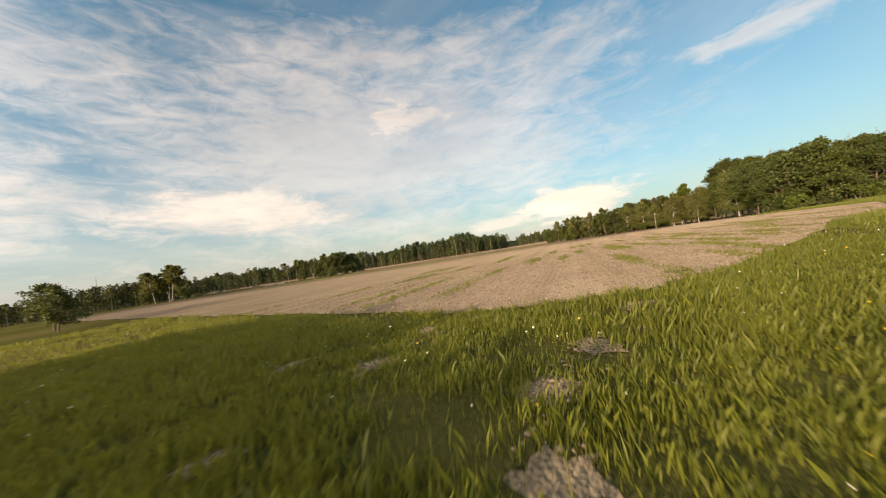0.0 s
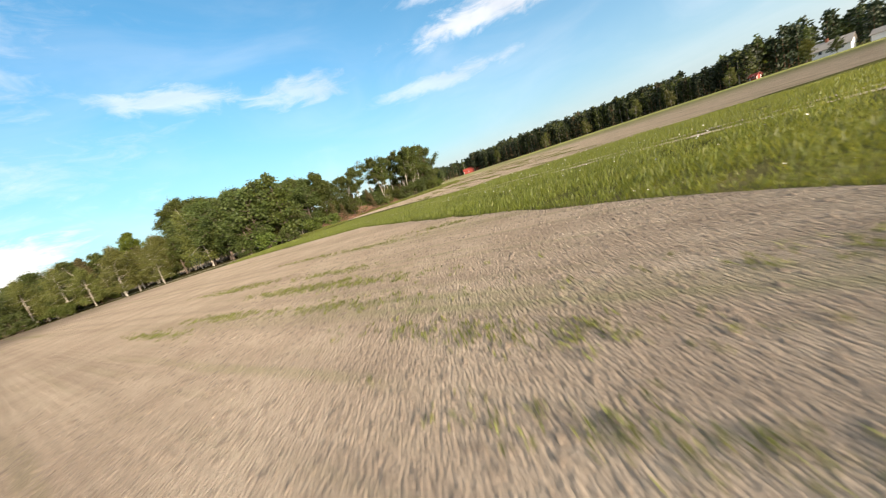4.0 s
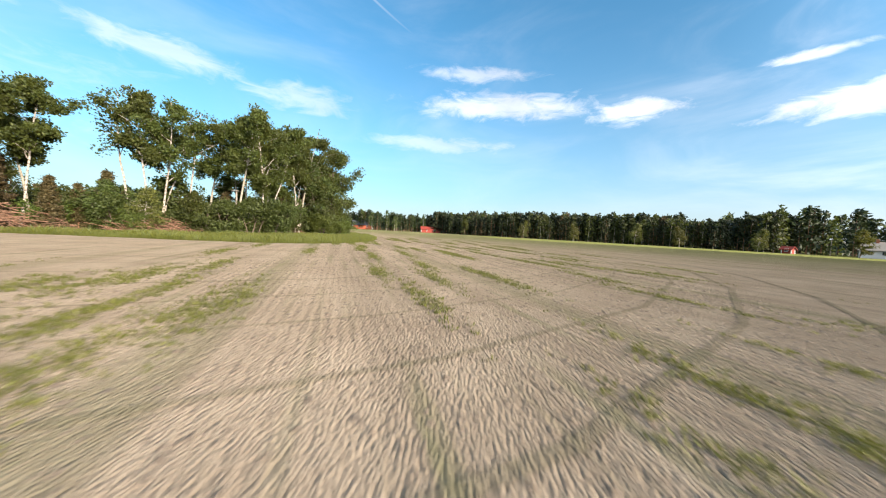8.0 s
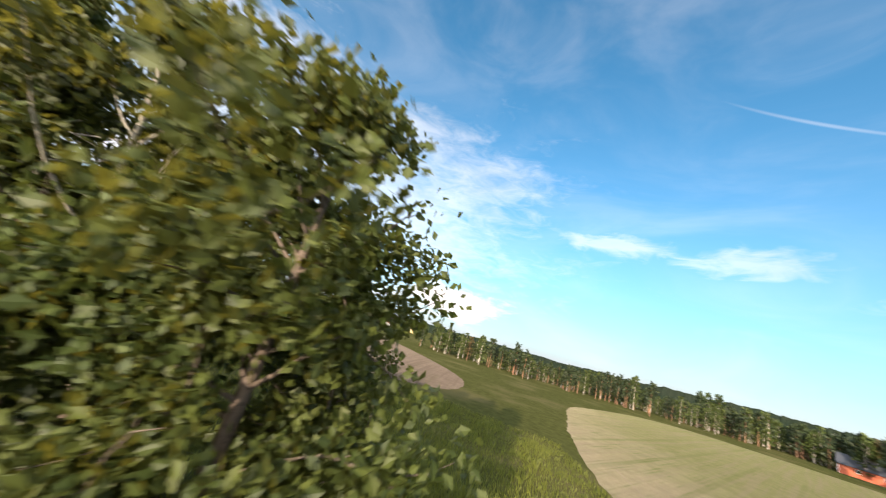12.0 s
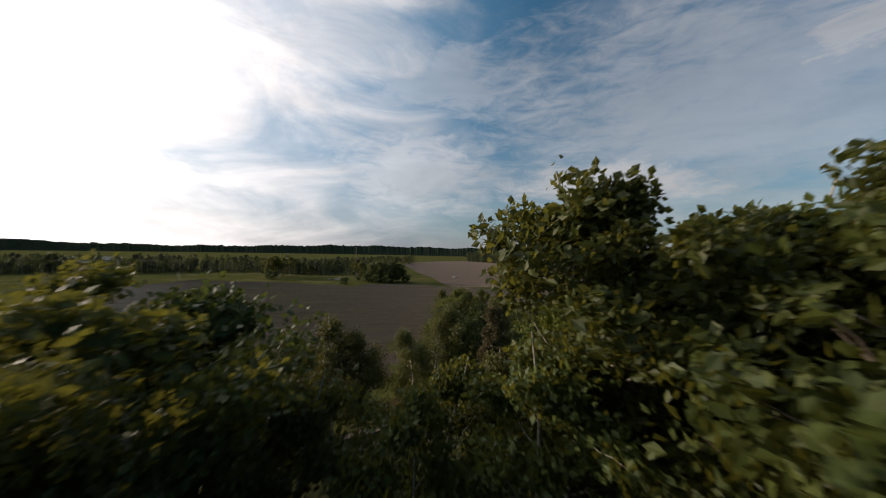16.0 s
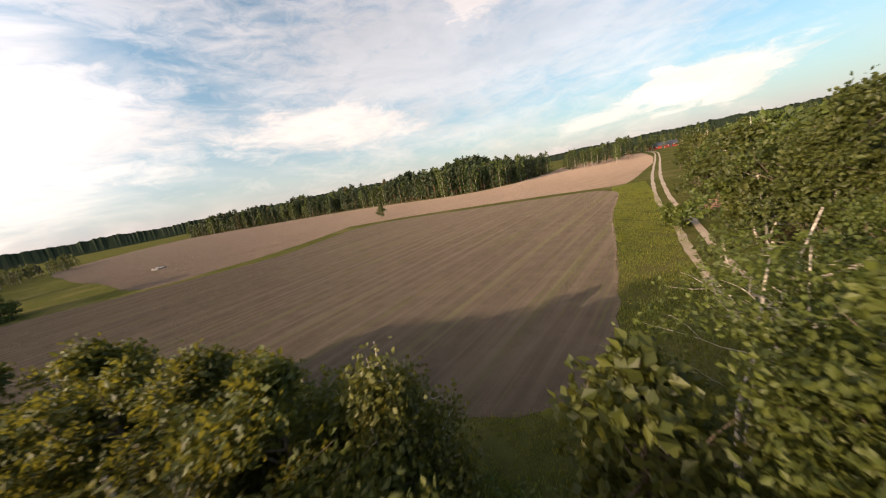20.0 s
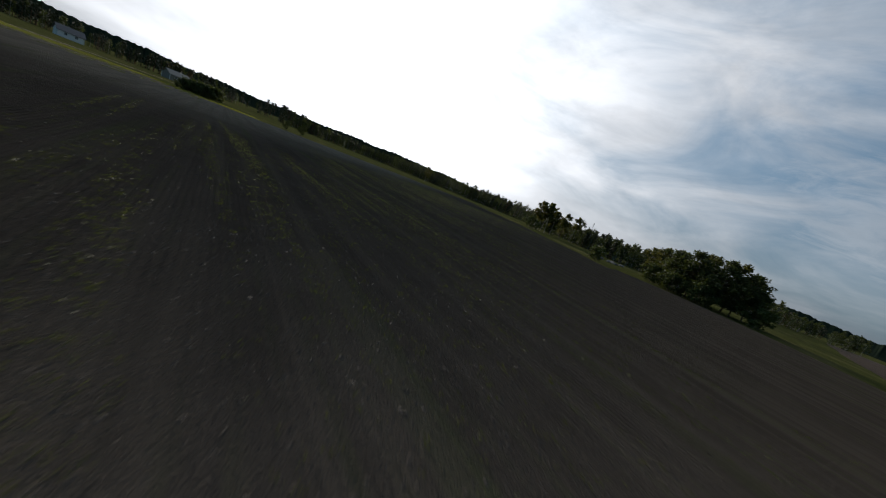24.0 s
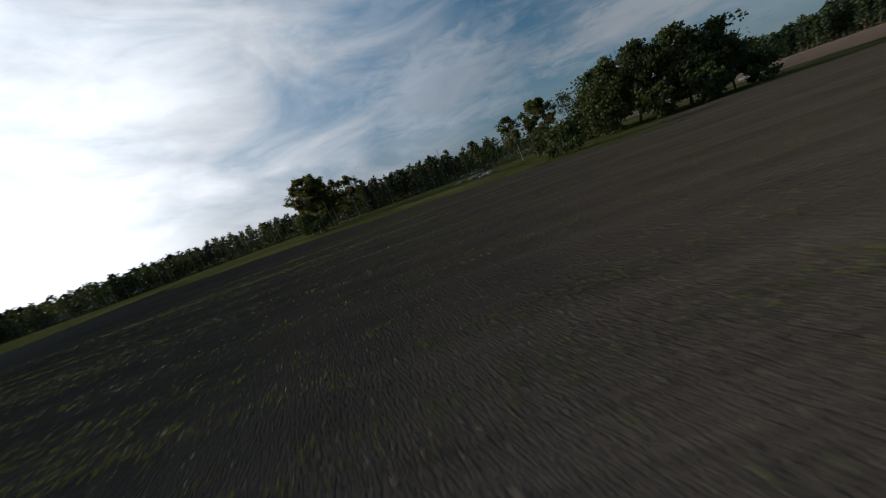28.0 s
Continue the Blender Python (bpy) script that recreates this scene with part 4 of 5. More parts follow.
# clump at the corner of the west field, thin trees at its end, and the loose group farther west
for x, y, kind, size in [(-39.1, 135.6, "oak_b", 0.6), (-40.0, 133.0, "oak_b", 0.8), (-43.7, 135.6, "oak", 0.66), (-40.5, 130.0, "oak_b", 0.9), (-44.1, 132.5, "oak", 0.8), (-42.1, 126.5, "oak_b", 0.88), (-45.7, 128.6, "oak", 0.78), (-44.8, 124.0, "oak_b", 0.78), (-47.9, 125.4, "oak_b", 0.8), (-52.9, 125.4, "birch_bare", 0.78), (-55.0, 122.9, "aspen", 0.66),
                         (-58.0, 121.5, "aspen_b", 0.66), (-60.5, 120.5, "aspen", 0.62), (-49.0, 128.6, "oak", 0.8),
                         (-74.9, 85.1, "aspen", 0.8), (-77.5, 87.0, "aspen_b", 0.82), (-80.0, 85.5, "aspen", 0.72), (-83.0, 89.0, "oak_b", 0.8), (-86.8, 91.9, "oak", 0.78), (-89.9, 95.1, "aspen_b", 0.76), (-75.9, 89.1, "aspen_b", 0.74), (-80.0, 90.0, "aspen", 0.7),
                         # bush_dark row behind the start: unseen, added only to shade the meadow
                         (-23.0, 19.5, "oak_b", 0.3), (-26.5, 22.0, "oak_b", 0.34), (-6.6, -5.6, "bush_dark", 0.9), (-7.8, -4.4, "bush_dark", 0.98), (-9.0, -3.2, "bush_dark", 1.0), (-10.2, -2.0, "bush_dark", 1.05), (-8.4, -6.0, "bush_dark", 1.08), (-9.8, -4.6, "bush_dark", 1.1), (-11.2, -3.2, "bush_dark", 1.15), (-12.4, -1.6, "bush_dark", 1.1), (-5.4, -6.6, "bush_dark", 0.85), (-7.0, -7.2, "bush_dark", 1.0), (0.4, 218.0, "oak_b", 0.5), (99.3, 216.0, "oak_b", 0.5), (-99.0, 17.0, "aspen", 0.62),
                         (258, 14, "oak", 0.8), (240, -16, "birch", 0.95), (229, -38, "birch", 0.85), (214, -59, "birch", 0.95), (202, -70, "birch", 0.85), (183, -83, "birch", 0.8), (168, -98, "oak", 0.7), (165, -105, "oak_b", 0.5)]:
    wood.put(kind, x, y, size)
for x, y in [(-36.7, 135.6), (-37.5, 128.0), (-39.7, 124.1), (-44.0, 121.2), (-49.3, 122.9), (-55.5, 120.5), (-39.3, 110.2), (-71.6, 85.6), (-85.0, 88.1)]:
    wood.put("bush_dark", x, y, 0.8 + (y * 7 % 3) * 0.12)


# ---- far woods ----
def forest(name, line, depth, count, tall, label, conifers=0.7, seed=1):
    """A far wood as one mass of single trees: stems and ragged crowns of large sprays."""
    rng = np.random.default_rng(seed)
    pts = smooth_line(line, 4.0)
    side = np.gradient(pts, axis=0)
    side = np.stack([-side[:, 1], side[:, 0]], 1) / np.linalg.norm(side, axis=1, keepdims=True)
    vs, fs, ix, at = [], [], [], 0
    for _ in range(count):
        i = rng.integers(0, len(pts))
        back = rng.uniform(0, 1) ** 1.4
        x, y = pts[i] + side[i] * depth * back + rng.normal(size=2) * 1.5
        h = tall * rng.uniform(0.76, 1.06) * (0.88 + 0.25 * back) * (1 + 0.13 * math.sin(x * 0.11 + 1.3 * math.sin(y * 0.07)))
        pine = rng.uniform() < conifers
        v, f = tube([(x, y, -0.1), (x, y, h * 0.9)], [h * 0.014, h * 0.004], 4)
        vs.append(v); fs.append(f + at); ix.append(np.full(len(f), 0 if pine else 1)); at += len(v)
        n = 165
        low = (rng.uniform(0.15, 0.42) if pine else rng.uniform(0.0, 0.25)) if back > 0.12 else 0.0
        u = rng.uniform(0, 1, n) ** 0.8
        wide = rng.uniform(0.3, 1.1, n) * h * (0.17 * (1 - u) ** 0.7 + 0.03) if pine else rng.uniform(0.4, 1.1, n) * h * 0.2 * np.sin(np.pi * np.clip(0.2 + 0.75 * u, 0, 1))
        a = rng.uniform(0, 2 * np.pi, n)
        c = np.stack([x + np.cos(a) * wide, y + np.sin(a) * wide, h * (low + (1 - low) * u)], 1)
        v, f = leaf_quads(rng, c, h * 0.06, 1.5, 0.3)
        vs.append(v); fs.append(f + at); at += len(v)
        ix.append(np.full(n, 2 if pine and rng.uniform() > 0.04 else (4 if pine else 3)))
    me = mesh_of(name, np.concatenate(vs), np.concatenate(fs), [BARK_PINE, BARK_BIRCH, NEEDLE, LEAF_DARK, RUSTY], np.concatenate(ix))
    return tagged(new(name, me), label, "forest", kind="stuff")


forest("forest", [(66, 352), (57, 326), (46, 300), (28, 282), (2, 287), (-40, 309), (-100, 330), (-300, 350)], -45, 980, 17.0, "tall dark pine forest behind the reddish field", 0.75, 2)
forest("forest", [(290, 36), (268, 16), (250, -8), (238, -30), (221, -62), (198, -82), (187, -92)], 40, 1000, 13.5, "dark pine and birch forest along the east field", 0.7, 3)
forest("forest", [(196, -106), (192, -136), (176, -180), (130, -240), (70, -300)], 40, 330, 17, "dark forest behind the white houses", 0.8, 4)
forest("forest", [(330, 150), (345, 112), (338, 74), (316, 48), (290, 38)], -40, 260, 12, "mixed wood behind the barns", 0.6, 5)
forest("forest", [(185, 190), (215, 168), (255, 150), (300, 134)], -30, 200, 10, "low brownish wood on the rise", 0.5, 6)
forest("forest", [(-86, 112), (-110, 118), (-140, 116), (-175, 140), (-240, 200)], -35, 360, 7.5, "rounded dark broadleaf wood beyond the meadow", 0.2, 7)
forest("forest", [(-90, 104), (-112, 84), (-124, 60), (-120, 30), (-128, 0), (-120, -40), (-90, -90)], -40, 950, 7.4, "low ragged treeline beyond the west field", 0.35, 8)
forest("forest", [(-90, -90), (-40, -140), (30, -170), (90, -290)], -40, 380, 9.5, "dark treeline to the south", 0.8, 9)
forest("forest", [(78, 335), (100, 430), (180, 470), (260, 430)], -40, 220, 12, "broadleaf wood at the end of the far field", 0.4, 10)


def ridge():
    """Low wooded hills on the horizon, all round."""
    n = 1800
    a = np.linspace(0, 2 * np.pi, n, endpoint=False)
    rng = np.random.default_rng(3)
    h = 24 + 6 * np.sin(3 * a + 1) + 4 * np.sin(7 * a) + 1.5 * np.sin(41 * a) + rng.normal(size=n) * 1.1
    v = np.concatenate([np.stack([30 + 900 * np.cos(a), 90 + 900 * np.sin(a), np.full(n, -1.0)], 1), np.stack([30 + 960 * np.cos(a), 90 + 960 * np.sin(a), h], 1), np.stack([30 + 1500 * np.cos(a), 90 + 1500 * np.sin(a), h * 1.2], 1)])
    j = np.arange(n)
    k = (j + 1) % n
    f = np.concatenate([np.stack([j, j + n, k + n, k], 1), np.stack([j + n, j + 2 * n, k + 2 * n, k + n], 1)])
    tagged(new("backdrop_hills", mesh_of("backdrop_hills", v, f, HILL)), "low hills of dark forest on the horizon", "hills", kind="structure")


HILL = turf("hill_forest", (0.01092, 0.01872, 0.01248, 1), (0.02028, 0.02808, 0.01716, 1), (0.02496, 0.0312, 0.02028, 1), 0.3)
ridge()

# ---- houses and other made things ----
def box(w, d, h, z=0.0, cx=0.0, cy=0.0):
    x, y = w / 2, d / 2
    v = np.array([(sx * x + cx, sy * y + cy, z + sz * h) for sz in (0, 1) for sx, sy in ((-1, -1), (1, -1), (1, 1), (-1, 1))])
    return v, np.array([(0, 3, 2, 1), (4, 5, 6, 7), (0, 1, 5, 4), (1, 2, 6, 5), (2, 3, 7, 6), (3, 0, 4, 7)])


def house(name, x, y, turn, w, d, wall_h, roof_h, wall_mat, roof_mat, label, windows=3, doors=1, chimney=False, category="house", trim=WHITE):
    """Gabled house: walls with gables, a roof with eaves, framed windows, doors, corner boards, chimney."""
    ob = tagged(new(name), label, category)
    ob.matrix_basis = pose(x, y, 0, 0, 0, turn)
    hw, hd = w / 2, d / 2
    v = [(-hw, -hd, 0), (hw, -hd, 0), (hw, hd, 0), (-hw, hd, 0), (-hw, -hd, wall_h), (hw, -hd, wall_h), (hw, hd, wall_h), (-hw, hd, wall_h), (-hw, 0, wall_h + roof_h), (hw, 0, wall_h + roof_h)]
    f = [(0, 1, 5, 4), (1, 2, 6, 9, 5), (2, 3, 7, 6), (3, 0, 4, 8, 7), (3, 2, 1, 0)]
    part("wall", mesh_of("wall", v, f, wall_mat), ob)
    e, t = 0.5, 0.16
    s = roof_h / hd
    for k in (-1, 1):
        a = np.array([(-hw - e, k * (hd + e), wall_h - e * s), (hw + e, k * (hd + e), wall_h - e * s), (hw + e, 0, wall_h + roof_h), (-hw - e, 0, wall_h + roof_h)])
        vv = np.concatenate([a + (0, 0, 0.03), a + (0, 0, 0.03 + t)])
        part("roof", mesh_of("roof", vv, [(0, 1, 2, 3), (7, 6, 5, 4), (0, 4, 5, 1), (1, 5, 6, 2), (2, 6, 7, 3), (3, 7, 4, 0)], roof_mat), ob)
    for sx in (-1, 1):
        for sy in (-1, 1):
            part("corner_board", mesh_of("corner_board", *box(0.18, 0.18, wall_h - 0.02, 0, sx * hw, sy * hd), trim), ob)
    for side in (-1, 1):
        for i in range(windows):
            cx = -hw + w * (i + 0.75) / (windows + 0.5)
            win = part("window", mesh_of("window", *box(1.0, 0.1, 1.2, wall_h * 0.42, cx, side * (hd + 0.02)), trim), ob, "white-framed window")
            for px in (-0.22, 0.22):
                part("pane", mesh_of("pane", *box(0.38, 0.04, 1.0, wall_h * 0.42 + 0.1, cx + px, side * (hd + 0.07)), GLASS_DARK), win)
    for i in range(doors):
        part("door", mesh_of("door", *box(1.6, 0.1, 2.0, 0, -hw + w * (i + 1) / (doors + 1) + 0.9, -hd - 0.03), trim if doors == 1 else ROOF_DARK), ob)
    if chimney:
        part("chimney", mesh_of("chimney", *box(0.7, 0.7, 1.5, wall_h + roof_h - 0.5, w * 0.15, 0.3), ROOF_TILE), ob)
    return ob


house("barn", 305, 88, 108, 14, 8, 3.2, 3.0, ORANGE, ROOF_DARK, "warm red wooden barn with a dark sheet roof", 2, 2, category="barn")
house("long_shed", 286, 34, 96, 17, 6, 2.3, 1.6, FALU, FALU, "long low dark-red shed at the forest's edge", 3, 2, category="shed")
house("white_house", 172, -110, 40, 9, 7, 2.6, 2.4, WHITE, WOOD_GREY, "white wooden house with a grey roof", 3, 1, True)
house("white_garage", 164, -121, 30, 9, 5, 2.2, 1.4, WHITE, WOOD_GREY, "white low garage beside the houses", 1, 2, category="garage")
house("white_house", 163, -138, 52, 7, 7, 3.8, 3.0, WHITE, ROOF_DARK, "tall white gabled house with a dark roof", 2, 1, True)
house("yellow_house", 149, -142, 35, 12, 8, 3.0, 2.4, YELLOW, ROOF_TILE, "yellow house under a red-brown tile roof", 3, 1, True)
house("red_shed", 181, -91, 20, 2.4, 2.0, 1.6, 0.7, FALU, FALU, "tiny red garden shed before the forest", 1, 1, category="shed")
house("far_barn", 166, 436, 10, 20, 8, 2.6, 2.6, FALU, ROOF_DARK, "long red barn far behind the field", 4, 2, category="barn")
house("far_house", 196, 392, 30, 11, 8, 3.4, 3.0, WHITE, ROOF_TILE, "white house with a red tile roof in the trees", 3, 1, True)
house("far_house", 226, 366, 60, 10, 8, 3.4, 3.2, YELLOW, ROOF_TILE, "yellow house with a red tile roof in the trees", 3, 1, True)
house("pale_hall", -190, -12, 105, 34, 12, 4.0, 2.0, WHITE, WOOD_GREY, "long pale farm hall beyond the treeline", 5, 2, category="hall")
house("grey_shed", -30, -98, 15, 9, 6, 2.8, 1.8, WOOD_GREY, WOOD_GREY, "grey wooden shed by the south trees", 2, 1, category="shed")
house("grey_shed", 2, -122, 5, 8, 6, 2.8, 2.0, WHITE, ROOF_DARK, "small white cottage by the south trees", 2, 1, category="shed")


def pole(x, y, h, label):
    ob = tagged(new("power_pole"), label, "pole", "power poles")
    ob.matrix_basis = pose(x, y, 0)
    part("mast", mesh_of("mast", *tube([(0, 0, -0.2), (0, 0, h)], [0.15, 0.1], 8), WOOD_GREY), ob)
    arm = part("crossarm", mesh_of("crossarm", *box(2.2, 0.14, 0.14, h - 0.7), WOOD_GREY), ob)
    for px in (-0.95, 0.0, 0.95):
        part("insulator", mesh_of("insulator", *tube([(px, 0, h - 0.56), (px, 0, h - 0.38)], [0.06, 0.04], 6), WHITE), arm)


pole(-120, 96, 11, "weathered wooden power pole in the meadow")
pole(-118, 92, 11, "weathered wooden power pole in the meadow")
pole(-170, 150, 16, "tall wooden power pole over the far trees")


def brush_pile(x, y, turn, length, wide, high, seed):
    """A heap of felled twigs and branches."""
    rng = np.random.default_rng(seed)
    wood_v = []
    for _ in range(300):
        px, py = rng.uniform(-length / 2, length / 2), rng.normal() * wide * 0.25
        top = high * max(0.12, 1 - (2 * px / length) ** 2) * max(0.1, 1 - (py / (wide * 0.55)) ** 2)
        z = rng.uniform(0.05, max(0.1, top))
        a = rng.normal() * 0.7
        way = (math.cos(a), math.sin(a), rng.normal() * 0.22)
        br = limb(rng, (px, py, z), way, rng.uniform(0.9, 2.4), 0.14, 4)
        br[:, 2] = np.maximum(br[:, 2], 0.03)
        wood_v.append(tube(br, rng.uniform(0.014, 0.045) * np.linspace(1, 0.35, 4), 4))
    ob = new("brush_pile", mesh_of("brush_pile", *merged(wood_v), TWIG))
    ob.matrix_basis = pose(x, y, 0, 0, 0, turn)
    tagged(ob, "heap of reddish dry felled branches at the wood's edge", "brush pile", "brush piles", "stuff")


brush_pile(91.5, 51.6, 150, 9.5, 3.6, 2.0, 1)
brush_pile(100.5, 47.6, 145, 6.5, 3.0, 1.3, 2)
brush_pile(83.5, 54.7, 160, 8.0, 3.4, 2.2, 3)
brush_pile(115.2, 44.2, 130, 4.6, 2.8, 2.2, 4)
brush_pile(81.4, 153.0, 60, 5.0, 3.0, 1.4, 5)
brush_pile(103.6, 64.5, 20, 7.0, 4.0, 1.0, 6)


def boulder(seed, size):
    rng = np.random.default_rng(seed)
    bm = bmesh.new()
    bmesh.ops.create_icosphere(bm, subdivisions=2, radius=size)
    for v in bm.verts:
        v.co *= 1 + 0.3 * noise.noise(v.co * (1.6 / size) + Vector((seed, 0, 0)))
        v.co.z *= 0.62
        v.co.x *= 1.25
    me = bpy.data.meshes.new("boulder")
    bm.to_mesh(me)
    bm.free()
    me.materials.append(STONE)
    return me


STONES = [boulder(k, 0.5) for k in range(4)]
rng = np.random.default_rng(21)
for cx, cy, count, reach, label in [(-55, 172, 6, 2.0, "grey boulder in the stone heap of the field"), (-62, 112, 9, 5.0, "grey boulder on the rough meadow"), (-96, 130, 8, 6.0, "grey boulder on the rough meadow")]:
    for k in range(count):
        ob = tagged(new("boulder", STONES[k % 4]), label, "boulder", "field boulders")
        s = rng.uniform(0.7, 1.7)
        ob.matrix_basis = pose(cx + rng.normal() * reach * 0.6, cy + rng.normal() * reach * 0.4, 0.08 * s, 0, 0, rng.uniform(0, 360)) @ Matrix.Diagonal((s, s, s * 0.8, 1))


def hunting_stand(x, y, turn):
    """A small board platform between two birches."""
    ob = tagged(new("tree_platform"), "weathered board platform on two posts in the copse", "platform")
    ob.matrix_basis = pose(x, y, 0, 0, 0, turn)
    for px in (-0.7, 0.7):
        part("post", mesh_of("post", *tube([(px, 0, -0.2), (px * 0.9, 0, 4.6)], [0.09, 0.08], 7), WOOD_GREY), ob)
    for k in range(4):
        part("board", mesh_of("board", *box(1.9, 0.2, 0.05, 4.6, 0, -0.36 + 0.24 * k), WOOD_GREY), ob)


hunting_stand(105.9, 44.9, 35)
sheet("grass_islet", [(-41.6, 107.1), (-35.8, 108.4), (-30.6, 112.6), (-32.3, 114.7), (-39.2, 113.2), (-44.0, 110.3)], TURF, 0.05, "grassy islet with a shrub at the field's edge")


def headland_tracks(name, poly, first, last, offsets, mat, label):
    """Curved passes of the harrow that follow the field's edge."""
    pts = smooth_line(poly[first:last], 1.5)
    side = np.gradient(pts, axis=0)
    side = np.stack([-side[:, 1], side[:, 0]], 1) / np.linalg.norm(side, axis=1, keepdims=True)
    rng = np.random.default_rng(7)
    made = tagged(new(name), label, "tracks", kind="structure")
    for off in offsets:
        wob = np.cumsum(rng.normal(size=(len(pts), 1)), 0) * 0.03
        a, b = pts + side * (off + wob), pts + side * (off + rng.uniform(0.06, 0.16) + wob)
        n = len(pts)
        v = np.concatenate([np.c_[a, np.full(n, 0.038)], np.c_[b, np.full(n, 0.038)]])
        i = np.arange(n - 1)
        part("harrow_pass", mesh_of("harrow_pass", v, np.stack([i, i + 1, i + n + 1, i + n], 1), mat), made)


headland_tracks("headland_tracks", FIELD_EAST, 8, 19, [-1.2 - 1.9 * k for k in range(14)], SOIL_TRACK, "curved harrow rows along the headland")

# ---- grass, clods and weeds ----
def blades(name, poly, count, low, high, mat, label, seed, holes=(), width=0.009, tuft=1):
    """Grass as leaning blades, in tufts, thinner where a slow noise leaves bare spots."""
    rng = np.random.default_rng(seed)
    p = scatter(rng, poly, count // tuft)
    grow = rng.uniform(0.35, 1.0, len(p)) if tuft > 1 else np.ones(len(p))
    if tuft > 1:
        p, grow = np.repeat(p, tuft, 0), np.repeat(grow, tuft)
        p = p + rng.normal(size=p.shape) * (0.035 + 0.05 * grow[:, None])
    if holes:
        keep = np.ones(len(p), bool)
        for h in holes:
            keep &= ~inside(h, p[:, 0], p[:, 1])
        p, grow = p[keep], grow[keep]
    wave = np.sin(p[:, 0] * 1.1 + 2 * np.sin(p[:, 1] * 0.7)) + np.sin(p[:, 1] * 1.3 + 2 * np.sin(p[:, 0] * 0.5 + 1)) + np.sin(p[:, 0] * 3.1 + p[:, 1] * 2.3)
    keep = wave + rng.normal(size=len(p)) * 0.7 > -1.7
    p, grow = p[keep], grow[keep]
    n = len(p)
    h = rng.uniform(low, high, n) * grow * (0.75 + 0.25 * np.sin(p[:, 0] * 0.9) * np.sin(p[:, 1] * 0.8 + 1))
    a = rng.uniform(0, 2 * np.pi, n)
    lean = h * rng.uniform(0.1, 0.55, n)
    way = np.stack([np.cos(a), np.sin(a)], 1)
    side = np.stack([-np.sin(a), np.cos(a)], 1) * (width * rng.uniform(0.7, 1.5, n))[:, None]
    zero = np.zeros((n, 1))
    v = np.stack([np.c_[p - side, zero], np.c_[p + side, zero], np.c_[p + way * (lean * 0.35)[:, None] + side * 0.7, h * 0.62], np.c_[p + way * lean[:, None], h]], 1).reshape(-1, 3)
    me = mesh_of(name, v, np.arange(4 * n).reshape(-1, 4), mat)
    return tagged(new(name, me), label, "grass", kind="stuff")


SOUTH_FIELD = [tuple(q) for q in smooth_line(FIELD_WEST + FIELD_WEST[:1], 3.0)]
EAST_FIELD = [tuple(q) for q in smooth_line(FIELD_EAST + FIELD_EAST[:1], 3.0)]
blades("meadow_grass", [(-8, 12), (-7, 0), (-2, -2), (6, -1), (13, 8), (14, 15), (5, 9), (-1, 8.6)], 260000, 0.07, 0.24, BLADE, "short tufted meadow grass and clover", 30, [SOUTH_FIELD] + BARE, 0.006, 22)
blades("meadow_grass", [(-16, 24), (-20, 6), (-4, -5), (14, -4), (30, 8), (36, 28), (20, 20), (2, 8)], 150000, 0.09, 0.28, BLADE, "green meadow grass beside the field", 31, [SOUTH_FIELD] + BARE, 0.007, 16)
blades("meadow_grass", [(-14, 22), (-18, 6), (-4, -4), (12, -2), (28, 8), (32, 22), (10, 12)], 5000, 0.14, 0.32, BLADE_DRY, "yellowish seeding grass beside the field", 32, [SOUTH_FIELD] + BARE, 0.006)
blades("verge_grass", [(17, 6), (16, 15.5), (20, 18), (28, 23), (46, 34), (54, 47), (58, 60), (66, 60), (70.5, 45), (59.5, 32), (55, 27), (54, 10), (44, -4), (34, 0)], 210000, 0.1, 0.32, BLADE, "tall green verge grass along the farm road", 33, [SOUTH_FIELD, EAST_FIELD], 0.008)
blades("verge_grass", [(17, 6), (16, 15.5), (20, 18), (28, 23), (46, 34), (54, 47), (58, 60), (66, 60), (70.5, 45), (59.5, 32), (55, 27), (52, 12), (40, 0)], 11000, 0.22, 0.45, BLADE_DRY, "pale seeding verge grass along the farm road", 34, [SOUTH_FIELD, EAST_FIELD])
blades("copse_grass", [(78, 50), (82, 54.5), (86, 57), (88.6, 52), (91, 44.4), (92.5, 37.4), (95, 32.4), (99, 30.2), (105, 29.6), (114, 31), (121, 33.5), (129.5, 36.8), (136, 41.6), (139, 46), (131, 52), (124, 46), (119, 39.6), (110, 43.2), (98, 47.5), (88, 58), (80, 62), (72, 58)], 120000, 0.2, 0.5, BLADE, "tall fresh grass between field and copse", 35, [EAST_FIELD, FIELD_PATH], 0.008)
blades("copse_grass", [(78, 50), (82, 54.5), (86, 57), (88.6, 52), (91, 44.4), (92.5, 37.4), (95, 32.4), (99, 30.2), (105, 29.6), (114, 31), (121, 33.5), (129.5, 36.8), (136, 41.6), (139, 46), (131, 52), (124, 46), (119, 39.6), (110, 43.2), (98, 47.5), (88, 58), (80, 62), (72, 58)], 60000, 0.12, 0.3, BLADE, "shorter grass before the copse and on its path", 39, [EAST_FIELD], 0.008)
